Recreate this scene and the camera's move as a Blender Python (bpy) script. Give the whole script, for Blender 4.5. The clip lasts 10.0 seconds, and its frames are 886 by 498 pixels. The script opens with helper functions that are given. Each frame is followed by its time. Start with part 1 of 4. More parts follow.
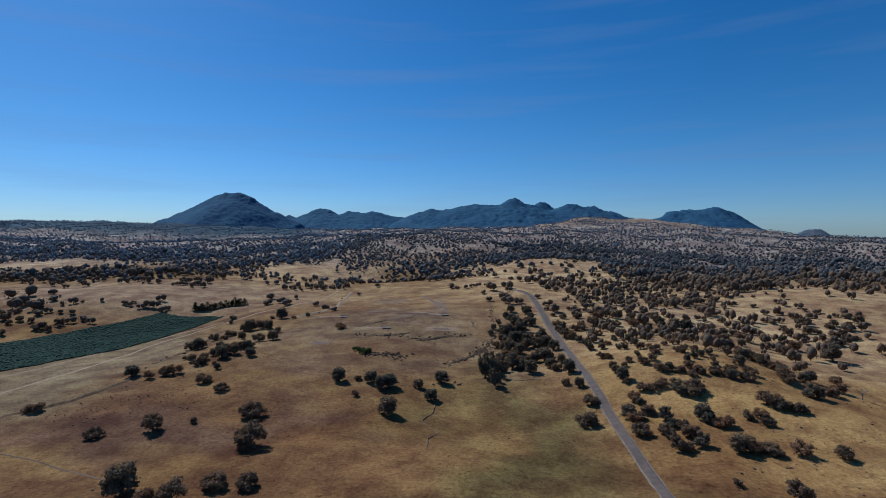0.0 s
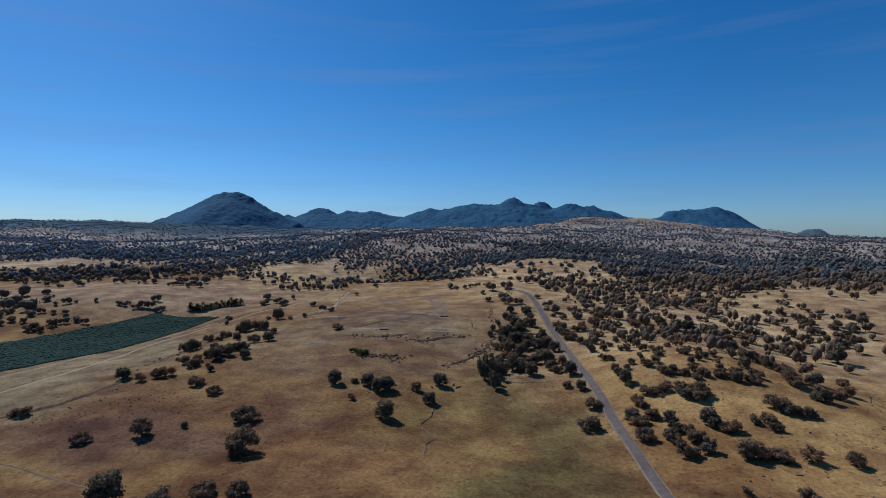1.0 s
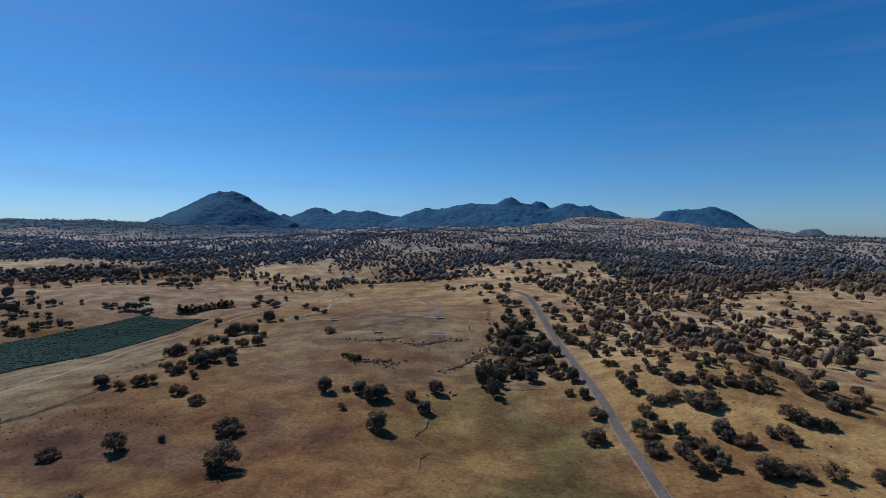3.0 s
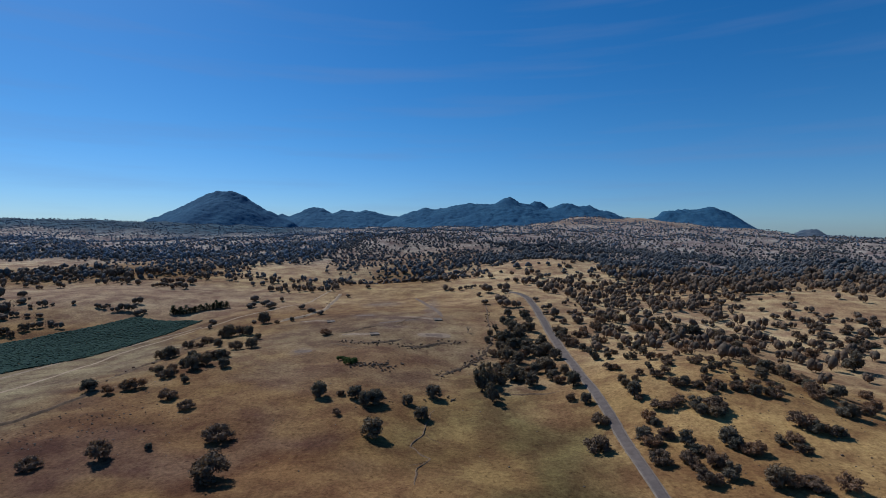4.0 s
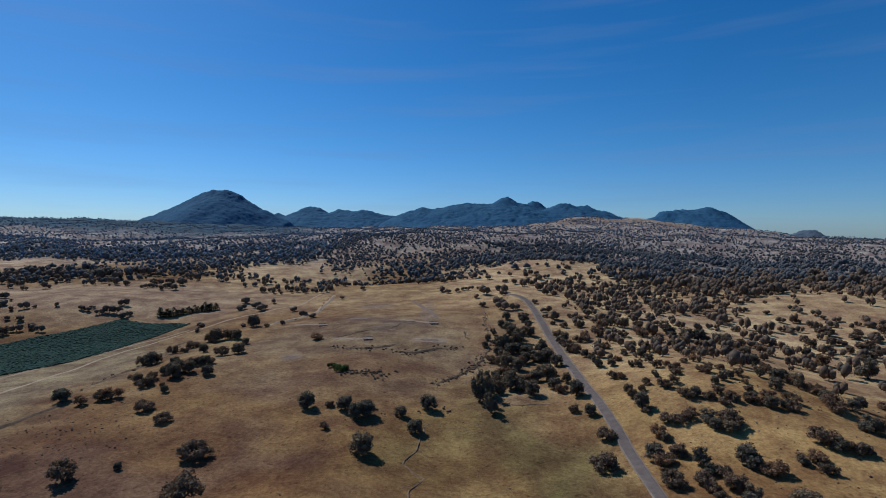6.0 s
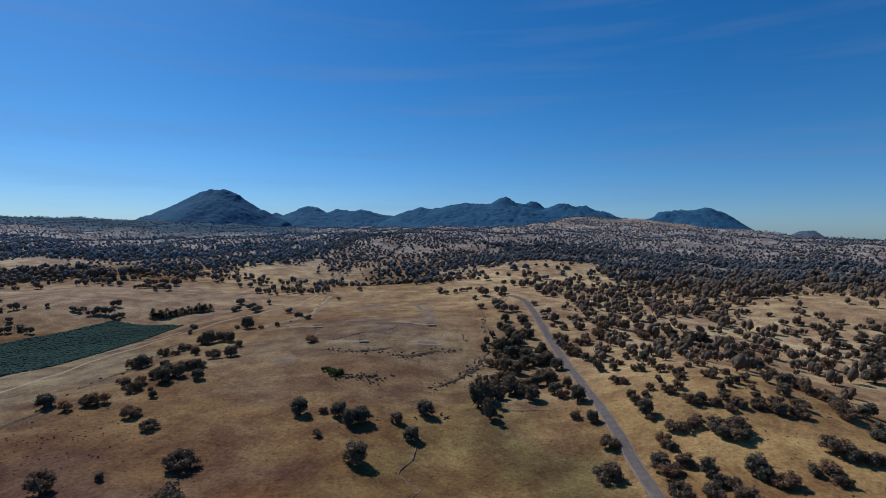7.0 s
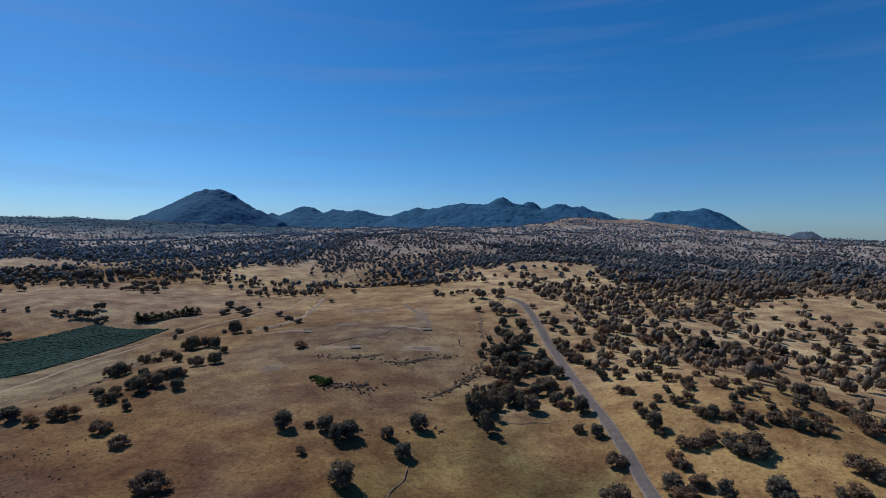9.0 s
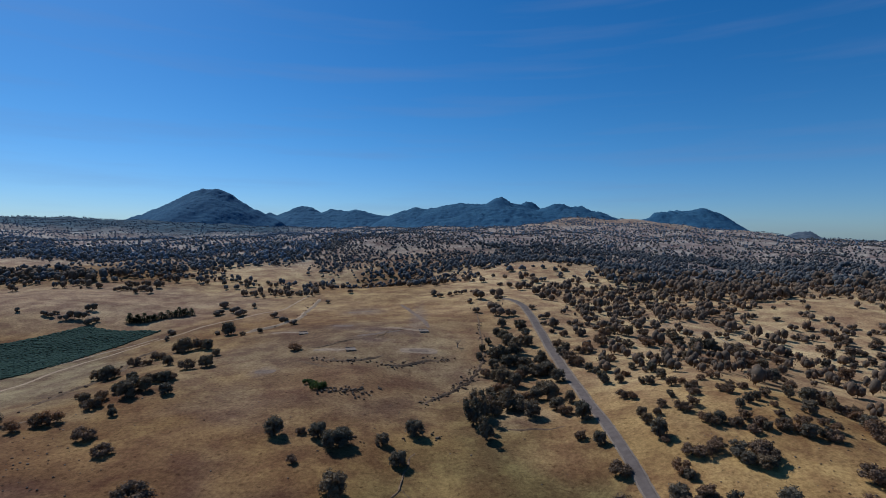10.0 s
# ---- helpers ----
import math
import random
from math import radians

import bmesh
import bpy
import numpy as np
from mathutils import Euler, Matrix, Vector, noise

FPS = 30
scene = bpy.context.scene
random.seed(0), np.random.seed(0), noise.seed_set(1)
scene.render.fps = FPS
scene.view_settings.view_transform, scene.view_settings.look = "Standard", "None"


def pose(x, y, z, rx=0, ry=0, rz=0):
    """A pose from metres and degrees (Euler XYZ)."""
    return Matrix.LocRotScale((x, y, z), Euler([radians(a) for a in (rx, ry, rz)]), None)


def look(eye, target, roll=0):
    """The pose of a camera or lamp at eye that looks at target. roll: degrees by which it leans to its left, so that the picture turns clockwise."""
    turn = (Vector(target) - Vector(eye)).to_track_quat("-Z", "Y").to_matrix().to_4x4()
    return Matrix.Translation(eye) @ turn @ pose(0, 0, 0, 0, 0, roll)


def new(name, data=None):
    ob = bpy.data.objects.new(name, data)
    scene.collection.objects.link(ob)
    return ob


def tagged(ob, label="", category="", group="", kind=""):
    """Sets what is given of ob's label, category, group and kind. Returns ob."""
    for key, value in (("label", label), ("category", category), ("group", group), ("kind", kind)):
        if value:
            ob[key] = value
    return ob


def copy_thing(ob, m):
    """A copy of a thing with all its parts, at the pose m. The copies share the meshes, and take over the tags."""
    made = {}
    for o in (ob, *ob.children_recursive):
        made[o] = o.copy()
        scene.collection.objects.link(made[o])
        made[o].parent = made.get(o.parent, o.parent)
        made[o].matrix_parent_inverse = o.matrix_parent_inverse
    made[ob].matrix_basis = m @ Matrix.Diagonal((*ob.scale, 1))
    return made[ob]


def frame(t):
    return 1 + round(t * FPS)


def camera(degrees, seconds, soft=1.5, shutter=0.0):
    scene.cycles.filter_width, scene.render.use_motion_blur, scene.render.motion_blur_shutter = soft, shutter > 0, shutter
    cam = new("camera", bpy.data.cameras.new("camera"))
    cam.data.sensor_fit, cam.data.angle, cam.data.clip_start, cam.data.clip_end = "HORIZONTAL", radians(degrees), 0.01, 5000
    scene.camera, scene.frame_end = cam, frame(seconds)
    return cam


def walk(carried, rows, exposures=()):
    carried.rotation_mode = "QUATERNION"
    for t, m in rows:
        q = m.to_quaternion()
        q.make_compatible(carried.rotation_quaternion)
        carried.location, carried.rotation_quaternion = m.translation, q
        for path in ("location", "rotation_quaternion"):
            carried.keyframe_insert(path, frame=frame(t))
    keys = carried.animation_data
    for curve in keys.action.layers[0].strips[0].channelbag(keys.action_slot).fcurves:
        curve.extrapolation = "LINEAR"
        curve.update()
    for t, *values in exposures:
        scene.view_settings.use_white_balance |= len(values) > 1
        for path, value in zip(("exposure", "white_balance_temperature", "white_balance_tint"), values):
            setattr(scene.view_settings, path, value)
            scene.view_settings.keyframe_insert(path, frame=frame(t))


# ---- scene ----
# ------------------------------------------------------------ camera
cam = camera(82.11, 10.0, soft=0.9)

# seconds, x, y, z in metres, then yaw to the right, pitch and lean in degrees
FLIGHT = [
    (0, -0.00, 0.00, 62.00, -0.000, -1.600, 0.000),
    (0.5, 0.04, 2.37, 61.92, 0.062, -1.623, 0.026),
    (1, 0.16, 4.77, 61.84, 0.114, -1.642, 0.035),
    (1.5, 0.26, 7.22, 61.83, 0.180, -1.641, 0.017),
    (2, 0.35, 9.77, 61.85, 0.260, -1.646, 0.018),
    (2.5, 0.46, 12.38, 61.90, 0.356, -1.664, 0.049),
    (4, 0.80, 20.42, 62.17, 0.623, -1.686, 0.124),
    (4.5, 0.95, 23.17, 62.29, 0.690, -1.698, 0.139),
    (5, 1.12, 25.96, 62.41, 0.770, -1.719, 0.167),
    (5.5, 1.28, 28.78, 62.55, 0.855, -1.722, 0.212),
    (7, 1.78, 37.35, 62.84, 1.123, -1.724, 0.359),
    (7.5, 2.01, 40.22, 62.91, 1.243, -1.725, 0.404),
    (8, 2.24, 43.06, 62.97, 1.332, -1.715, 0.423),
    (8.5, 2.47, 45.86, 63.04, 1.388, -1.690, 0.419),
    (9, 2.77, 48.64, 63.10, 1.474, -1.673, 0.430),
    (9.5, 3.06, 51.47, 63.12, 1.563, -1.674, 0.445),
    (10, 3.34, 54.29, 63.08, 1.652, -1.690, 0.440),
]
walk(cam, [(t, pose(x, y, z, 90 + pitch, 0, -yaw) @ pose(0, 0, 0, 0, 0, lean))
           for t, x, y, z, yaw, pitch, lean in FLIGHT], exposures=[(0.0, 0.0, 5600, 10), (10.0, 0.0, 5600, 10)])

# ------------------------------------------------------------ sky and sun
SUN_ELEVATION, SUN_AZIMUTH = 45.0, -42.0      # azimuth: from straight ahead, to the right positive

world = bpy.data.worlds.new("sky")
scene.world = world
world.use_nodes = True
wn, wl = world.node_tree.nodes, world.node_tree.links
sky = wn.new("ShaderNodeTexSky")
sky.sky_type = "NISHITA"
sky.sun_disc = False
sky.sun_elevation = radians(SUN_ELEVATION)
sky.sun_rotation = radians(SUN_AZIMUTH)
sky.altitude = 700
sky.air_density, sky.dust_density, sky.ozone_density = 1.0, 0.5, 1.6
# a clear, deep blue summer sky
tint = wn.new("ShaderNodeMix")
tint.data_type, tint.blend_type = "RGBA", "MULTIPLY"
tint.inputs[0].default_value, tint.inputs[7].default_value = 1.0, (0.69, 0.9, 1.09, 1)
deep = wn.new("ShaderNodeHueSaturation")
deep.inputs["Saturation"].default_value = 1.2
wl.new(sky.outputs["Color"], tint.inputs[6])
wl.new(tint.outputs[2], deep.inputs["Color"])
wn["Background"].inputs["Strength"].default_value = 0.069
# thin, faint streaks of high cloud
where = wn.new("ShaderNodeTexCoord")
drawn = wn.new("ShaderNodeMapping")
drawn.inputs["Rotation"].default_value = (0, radians(-7), 0)
drawn.inputs["Scale"].default_value = (1.6, 1.6, 22)
wisp = wn.new("ShaderNodeTexNoise")
wisp.inputs["Scale"].default_value, wisp.inputs["Detail"].default_value = 1.3, 4
thin = wn.new("ShaderNodeMapRange")
thin.inputs["From Min"].default_value, thin.inputs["From Max"].default_value = 0.5, 0.74
thin.inputs["To Max"].default_value = 0.22
veil = wn.new("ShaderNodeMix")
veil.data_type = "RGBA"
veil.inputs[7].default_value = (2.6, 3.3, 5.2, 1)
wl.new(where.outputs["Generated"], drawn.inputs["Vector"])
wl.new(drawn.outputs["Vector"], wisp.inputs["Vector"])
wl.new(wisp.outputs["Fac"], thin.inputs["Value"])
wl.new(thin.outputs["Result"], veil.inputs[0])
# bluer air low over the horizon, all the way round
split = wn.new("ShaderNodeSeparateXYZ")
low = wn.new("ShaderNodeMapRange")
low.interpolation_type = "SMOOTHSTEP"
low.inputs["From Min"].default_value, low.inputs["From Max"].default_value = 0.22, 0.0
air = wn.new("ShaderNodeMix")
air.data_type, air.blend_type = "RGBA", "MULTIPLY"
air.inputs[7].default_value = (0.92, 0.925, 1.04, 1)
wl.new(where.outputs["Generated"], split.inputs["Vector"])
wl.new(split.outputs["Z"], low.inputs["Value"])
wl.new(low.outputs["Result"], air.inputs[0])
wl.new(deep.outputs["Color"], air.inputs[6])
wl.new(air.outputs[2], veil.inputs[6])
wl.new(veil.outputs[2], wn["Background"].inputs["Color"])

sun_data = bpy.data.lights.new("sun", "SUN")
sun_data.energy, sun_data.angle, sun_data.color = 3.7, radians(0.5), (1.0, 0.975, 0.93)
sun = new("sun", sun_data)
az, el = radians(SUN_AZIMUTH), radians(SUN_ELEVATION)
sun_from = Vector((math.sin(az) * math.cos(el), math.cos(az) * math.cos(el), math.sin(el)))
sun.matrix_world = look(sun_from * 300 + Vector((0, 0, 200)), (0, 0, 200))

# ------------------------------------------------------------ materials
def material(name, rough=0.9, metallic=0.0):
    m = bpy.data.materials.new(name)
    m.use_nodes = True
    b = m.node_tree.nodes["Principled BSDF"]
    b.inputs["Roughness"].default_value = rough
    b.inputs["Metallic"].default_value = metallic
    b.inputs["Specular IOR Level"].default_value = 0.04
    return m, m.node_tree.nodes, m.node_tree.links, b


def ramp_node(nodes, stops):
    r = nodes.new("ShaderNodeValToRGB")
    while len(r.color_ramp.elements) < len(stops):
        r.color_ramp.elements.new(0.5)
    for e, (p, c) in zip(r.color_ramp.elements, stops):
        e.position, e.color = p, (*c, 1)
    return r


def noise_node(nodes, links, scale, detail=4, rough=0.55, stretch=(1, 1, 1), source="Object"):
    co = nodes.new("ShaderNodeTexCoord")
    mp = nodes.new("ShaderNodeMapping")
    mp.inputs["Scale"].default_value = stretch
    n = nodes.new("ShaderNodeTexNoise")
    n.inputs["Scale"].default_value, n.inputs["Detail"].default_value = scale, detail
    n.inputs["Roughness"].default_value = rough
    links.new(co.outputs[source], mp.inputs["Vector"])
    links.new(mp.outputs["Vector"], n.inputs["Vector"])
    return n


def mix_node(nodes, links, fac, a, b, mode="MIX"):
    m = nodes.new("ShaderNodeMix")
    m.data_type, m.blend_type = "RGBA", mode
    for value, sock in ((fac, m.inputs[0]), (a, m.inputs[6]), (b, m.inputs[7])):
        if hasattr(value, "links"):
            links.new(value, sock)
        elif isinstance(value, tuple):
            sock.default_value = (*value, 1)
        else:
            sock.default_value = value
    return m.outputs[2]


def plain_material(name, dark, light, scale, rough=0.9, bump=0.0):
    m, n, l, b = material(name, rough)
    no = noise_node(n, l, scale)
    r = ramp_node(n, [(0.3, dark), (0.7, light)])
    l.new(no.outputs["Fac"], r.inputs["Fac"])
    l.new(r.outputs["Color"], b.inputs["Base Color"])
    if bump:
        bp = n.new("ShaderNodeBump")
        bp.inputs["Strength"].default_value, bp.inputs["Distance"].default_value = 0.6, bump
        l.new(no.outputs["Fac"], bp.inputs["Height"])
        l.new(bp.outputs["Normal"], b.inputs["Normal"])
    return m


def ground_material():
    """Dry annual grass: the sheet's colour 'cover', hazed far off, broken by tufts, trampled patches and bare soil."""
    m, n, l, b = material("dry_grass", 0.95)
    at = n.new("ShaderNodeVertexColor")
    at.layer_name = "cover"
    mid = noise_node(n, l, 0.075, 8, 0.66)
    fine = noise_node(n, l, 0.9, 8, 0.72)
    band = noise_node(n, l, 0.05, 5, 0.6, (0.42, 1, 1))
    tuft = noise_node(n, l, 0.55, 3, 0.5)
    streak = noise_node(n, l, 0.016, 6, 0.65, (1, 0.8, 1))
    c = at.outputs["Color"]
    for no, lo, hi, p0, p1 in ((mid, (0.7, 0.58, 0.58), (1.32, 1.3, 1.16), 0.4, 0.6),
                               (fine, (0.62, 0.59, 0.57), (1.34, 1.34, 1.31), 0.35, 0.65),
                               (band, (0.86, 0.82, 0.8), (1.13, 1.13, 1.1), 0.42, 0.58),
                               (tuft, (1.06, 1.06, 1.05), (0.62, 0.58, 0.56), 0.62, 0.7),
                               (streak, (0.82, 0.74, 0.72), (1.14, 1.15, 1.12), 0.38, 0.6)):
        r = ramp_node(n, [(p0, lo), (p1, hi)])
        l.new(no.outputs["Fac"], r.inputs["Fac"])
        c = mix_node(n, l, 0.85, c, r.outputs["Color"], "MULTIPLY")
    l.new(c, b.inputs["Base Color"])
    bp = n.new("ShaderNodeBump")
    bp.inputs["Strength"].default_value, bp.inputs["Distance"].default_value = 0.6, 0.6
    l.new(fine.outputs["Fac"], bp.inputs["Height"])
    l.new(bp.outputs["Normal"], b.inputs["Normal"])
    return m


DRY_GRASS = ground_material()
ROAD = plain_material("worn_asphalt", (0.103, 0.080, 0.066), (0.156, 0.122, 0.100), 0.4)


def hazed_chaparral_material():
    """Brush-covered slopes with distance haze put into the blue: fine dark crowns, broader stands, and paler rocky
    openings.
    """
    m, n, l, b = material("hazed_chaparral", 0.95)
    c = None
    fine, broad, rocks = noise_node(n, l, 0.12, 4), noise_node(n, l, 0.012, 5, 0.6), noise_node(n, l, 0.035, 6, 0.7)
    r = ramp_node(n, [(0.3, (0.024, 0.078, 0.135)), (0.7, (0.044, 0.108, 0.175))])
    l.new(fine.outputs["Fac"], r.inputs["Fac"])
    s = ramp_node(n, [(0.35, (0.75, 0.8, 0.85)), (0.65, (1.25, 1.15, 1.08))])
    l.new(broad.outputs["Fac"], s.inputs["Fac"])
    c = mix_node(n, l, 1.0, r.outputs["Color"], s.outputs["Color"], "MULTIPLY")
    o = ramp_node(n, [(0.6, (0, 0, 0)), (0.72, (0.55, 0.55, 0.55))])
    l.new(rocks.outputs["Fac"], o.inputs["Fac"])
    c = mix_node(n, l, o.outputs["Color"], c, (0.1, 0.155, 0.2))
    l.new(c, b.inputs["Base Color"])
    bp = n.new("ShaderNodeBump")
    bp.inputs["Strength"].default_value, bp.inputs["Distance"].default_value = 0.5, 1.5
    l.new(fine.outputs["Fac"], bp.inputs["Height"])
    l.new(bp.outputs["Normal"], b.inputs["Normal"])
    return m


HAZED_CHAPARRAL = hazed_chaparral_material()
BARK = plain_material("bark", (0.056, 0.042, 0.0305), (0.112, 0.085, 0.0609), 3.0)
PALE_DIRT = plain_material("pale_dirt", (0.269, 0.186, 0.110), (0.390, 0.276, 0.173), 0.3)
DARK_EARTH = plain_material("dark_earth", (0.094, 0.060, 0.037), (0.215, 0.138, 0.078), 0.6)
CONCRETE = plain_material("old_concrete", (0.15, 0.115, 0.085), (0.235, 0.18, 0.135), 0.8)
DEAD_WOOD = plain_material("dead_wood", (0.179, 0.14, 0.104), (0.336, 0.27, 0.209), 2.5)
KNOB_BRUSH = plain_material("knob_brush", (0.05, 0.075, 0.1), (0.115, 0.13, 0.145), 0.08)
VERGE = plain_material("dusty_verge", (0.15, 0.115, 0.085), (0.235, 0.18, 0.13), 0.35)
PALE_PATCH = plain_material("pale_patch", (0.192, 0.134, 0.084), (0.348, 0.248, 0.158), 0.5)
SCRAPED = plain_material("scraped_earth", (0.134, 0.094, 0.065), (0.222, 0.156, 0.110), 0.5)
ROCK = plain_material("lichen_rock", (0.120, 0.091, 0.066), (0.240, 0.186, 0.138), 1.2)


def leaf_material(name, dark, light, by="object"):
    """Foliage: each tree a little different, with lighter and darker sprays."""
    m, n, l, b = material(name, 0.75)
    no = noise_node(n, l, 0.9, 3)
    r = ramp_node(n, [(0.3, dark), (0.7, light)])
    l.new(no.outputs["Fac"], r.inputs["Fac"])
    if by == "object":
        rnd = n.new("ShaderNodeObjectInfo").outputs["Random"]
    else:
        rnd = n.new("ShaderNodeNewGeometry").outputs["Random Per Island"]
    tint = ramp_node(n, [(0.0, (0.72, 0.78, 0.8)), (0.55, (1.0, 1.0, 1.0)), (1.0, (1.3, 1.14, 0.97))])
    l.new(rnd, tint.inputs["Fac"])
    colour = mix_node(n, l, 1.0, r.outputs["Color"], tint.outputs["Color"], "MULTIPLY")
    l.new(colour, b.inputs["Base Color"])
    # light that comes through the leaves
    glow, both = n.new("ShaderNodeBsdfTranslucent"), n.new("ShaderNodeMixShader")
    both.inputs["Fac"].default_value = 0.22
    l.new(mix_node(n, l, 1.0, colour, (1.6, 1.35, 0.95), "MULTIPLY"), glow.inputs["Color"])
    l.new(b.outputs["BSDF"], both.inputs[1])
    l.new(glow.outputs["BSDF"], both.inputs[2])
    l.new(both.outputs["Shader"], n["Material Output"].inputs["Surface"])
    return m


OAK_LEAF = leaf_material("oak_leaf", (0.134, 0.088, 0.058), (0.224, 0.150, 0.096))
GREEN_LEAF = leaf_material("green_leaf", (0.048, 0.072, 0.022), (0.096, 0.132, 0.042))
# oak leaves with the grey-blue of distance haze mixed in
HAZED_OAK = leaf_material("hazed_oak_leaf", (0.086, 0.088, 0.090), (0.150, 0.151, 0.150), "island")
LIVE_OAK = leaf_material("live_oak_leaf", (0.102, 0.083, 0.060), (0.178, 0.144, 0.097))
# more haze blue in the leaf colour, for the farthest trees
HAZED_FAR_OAK = leaf_material("hazed_far_oak_leaf", (0.105, 0.140, 0.180), (0.180, 0.225, 0.280), "island")
CONIFER_LEAF = leaf_material("conifer_leaf", (0.026, 0.038, 0.016), (0.050, 0.066, 0.030))
DRY_OAK = leaf_material("dry_oak_leaf", (0.112, 0.080, 0.057), (0.194, 0.140, 0.096), "island")
ORCHARD_LEAF = leaf_material("orchard_leaf", (0.016, 0.046, 0.034), (0.029, 0.070, 0.047), "island")


# ------------------------------------------------------------ shape of the land
def step(v, a, b):
    u = np.clip((v - a) / (b - a), 0, 1)
    return u * u * (3 - 2 * u)


# swells and hollows: x, y, height, reach across, reach along
SWELLS = [
    (-30, 325, 5, 95, 70),          # flat-topped knoll with the old footings
    (100, 235, 4, 60, 80),          # oak slope beyond the road
    (75, 165, -3, 45, 45),
    (-190, 310, -6, 75, 75),        # orchard bottom
    (-95, 205, 2, 50, 40),
    (-270, 425, 9, 130, 70),        # tan pasture beyond the orchard
    (-95, 560, -6, 70, 90),         # creek
    (75, 440, 8, 60, 70),
    (150, 620, 10, 90, 90),          # bald golden hill
    (205, 265, -4, 60, 70),
    (300, 440, 9, 130, 90),
    (-300, 620, 4, 150, 90),
    (520, 1330, 16, 300, 200),      # golden crest
    (-1500, 1950, 50, 1000, 420),   # wooded ridge
    (-600, 1150, -32, 400, 260),
    (470, 830, -12, 230, 190),
    (-20, 870, 6, 120, 120),
    (-55, 592, -10, 85, 38),        # creek hidden behind the knoll's brow
    (-50, 500, 3, 60, 40),
    (900, 1080, -13, 250, 220),
    (100, 1430, -7, 300, 150),
    (396, 1430, 16, 110, 110),      # low wooded hill below the range
    (-450, 1550, -9, 300, 200),
]

# smaller rises and dips of the near land
RISES = [
    (107, 201, 2.9, 30, 55), (20, 256, -3.0, 40, 80), (93, 207, 3.8, 55, 55), (-97, 234, 1.5, 80, 40), (51, 236, -2.1, 22, 110),
    (-23, 167, -2.2, 55, 30), (-180, 414, -2.3, 80, 110), (107, 188, -0.5, 40, 22), (220, 404, -2.1, 55, 110), (-31, 215, 2.0, 22, 110),
    (75, 180, 3.3, 22, 30), (121, 213, 2.8, 30, 55), (-105, 263, 2.6, 30, 40), (227, 378, -2.0, 55, 55), (88, 184, -1.5, 110, 22),
    (-189, 383, -2.2, 40, 110),
]


def rolling(x, y, reach, seed):
    """Gentle smooth undulation."""
    k = 2 * math.pi / reach
    return (np.sin(k * x + 1.3 * seed + 0.9 * np.sin(0.7 * k * y + seed)) *
            np.cos(0.9 * k * y + 2.1 * seed + 0.8 * np.sin(0.6 * k * x - seed)))


def height(x, y):
    x, y = np.asarray(x, float), np.asarray(y, float)
    z = 6 * step(y, 200, 420) + 14 * step(y, 420, 620) + 45 * step(y, 600, 1000) + 16 * step(y, 950, 1400)
    z = z - 45 * step(y, 1450, 2300) - 40 * step(x, 500, 1400) * step(y, 700, 1400)
    z = z - 25 * step(y, 3300, 4600)
    for cx, cy, h, rx, ry in SWELLS + RISES:
        z = z + h * np.exp(-((x - cx) / rx) ** 2 - ((y - cy) / ry) ** 2)
    far = step(np.hypot(x, y), 350, 1200)
    z = z + 0.5 * rolling(x, y, 70, 1) + 0.25 * rolling(x, y, 31, 2) + far * (5 * rolling(x, y, 260, 3) + 3 * rolling(x, y, 130, 4))
    return z


def height_at(x, y):
    return float(height(x, y))


def grid_mesh(name, xs, ys, zs, mat):
    """A sheet over the grid xs, ys with the heights zs."""
    nx, ny = len(xs), len(ys)
    X, Y = np.meshgrid(xs, ys)
    verts = np.stack([X, Y, zs], -1).reshape(-1, 3)
    i = np.arange(ny - 1)[:, None] * nx + np.arange(nx - 1)[None, :]
    quads = np.stack([i, i + 1, i + nx + 1, i + nx], -1).reshape(-1, 4)
    me = bpy.data.meshes.new(name)
    me.from_pydata(verts.tolist(), [], quads.tolist())
    me.polygons.foreach_set("use_smooth", np.ones(len(quads), bool))
    me.materials.append(mat)
    return me


def patch(x, y, cx, cy, rx, ry, soft=0.5):
    d = np.hypot((x - cx) / rx, (y - cy) / ry)
    return 1 - step(d, 1 - soft, 1 + soft)


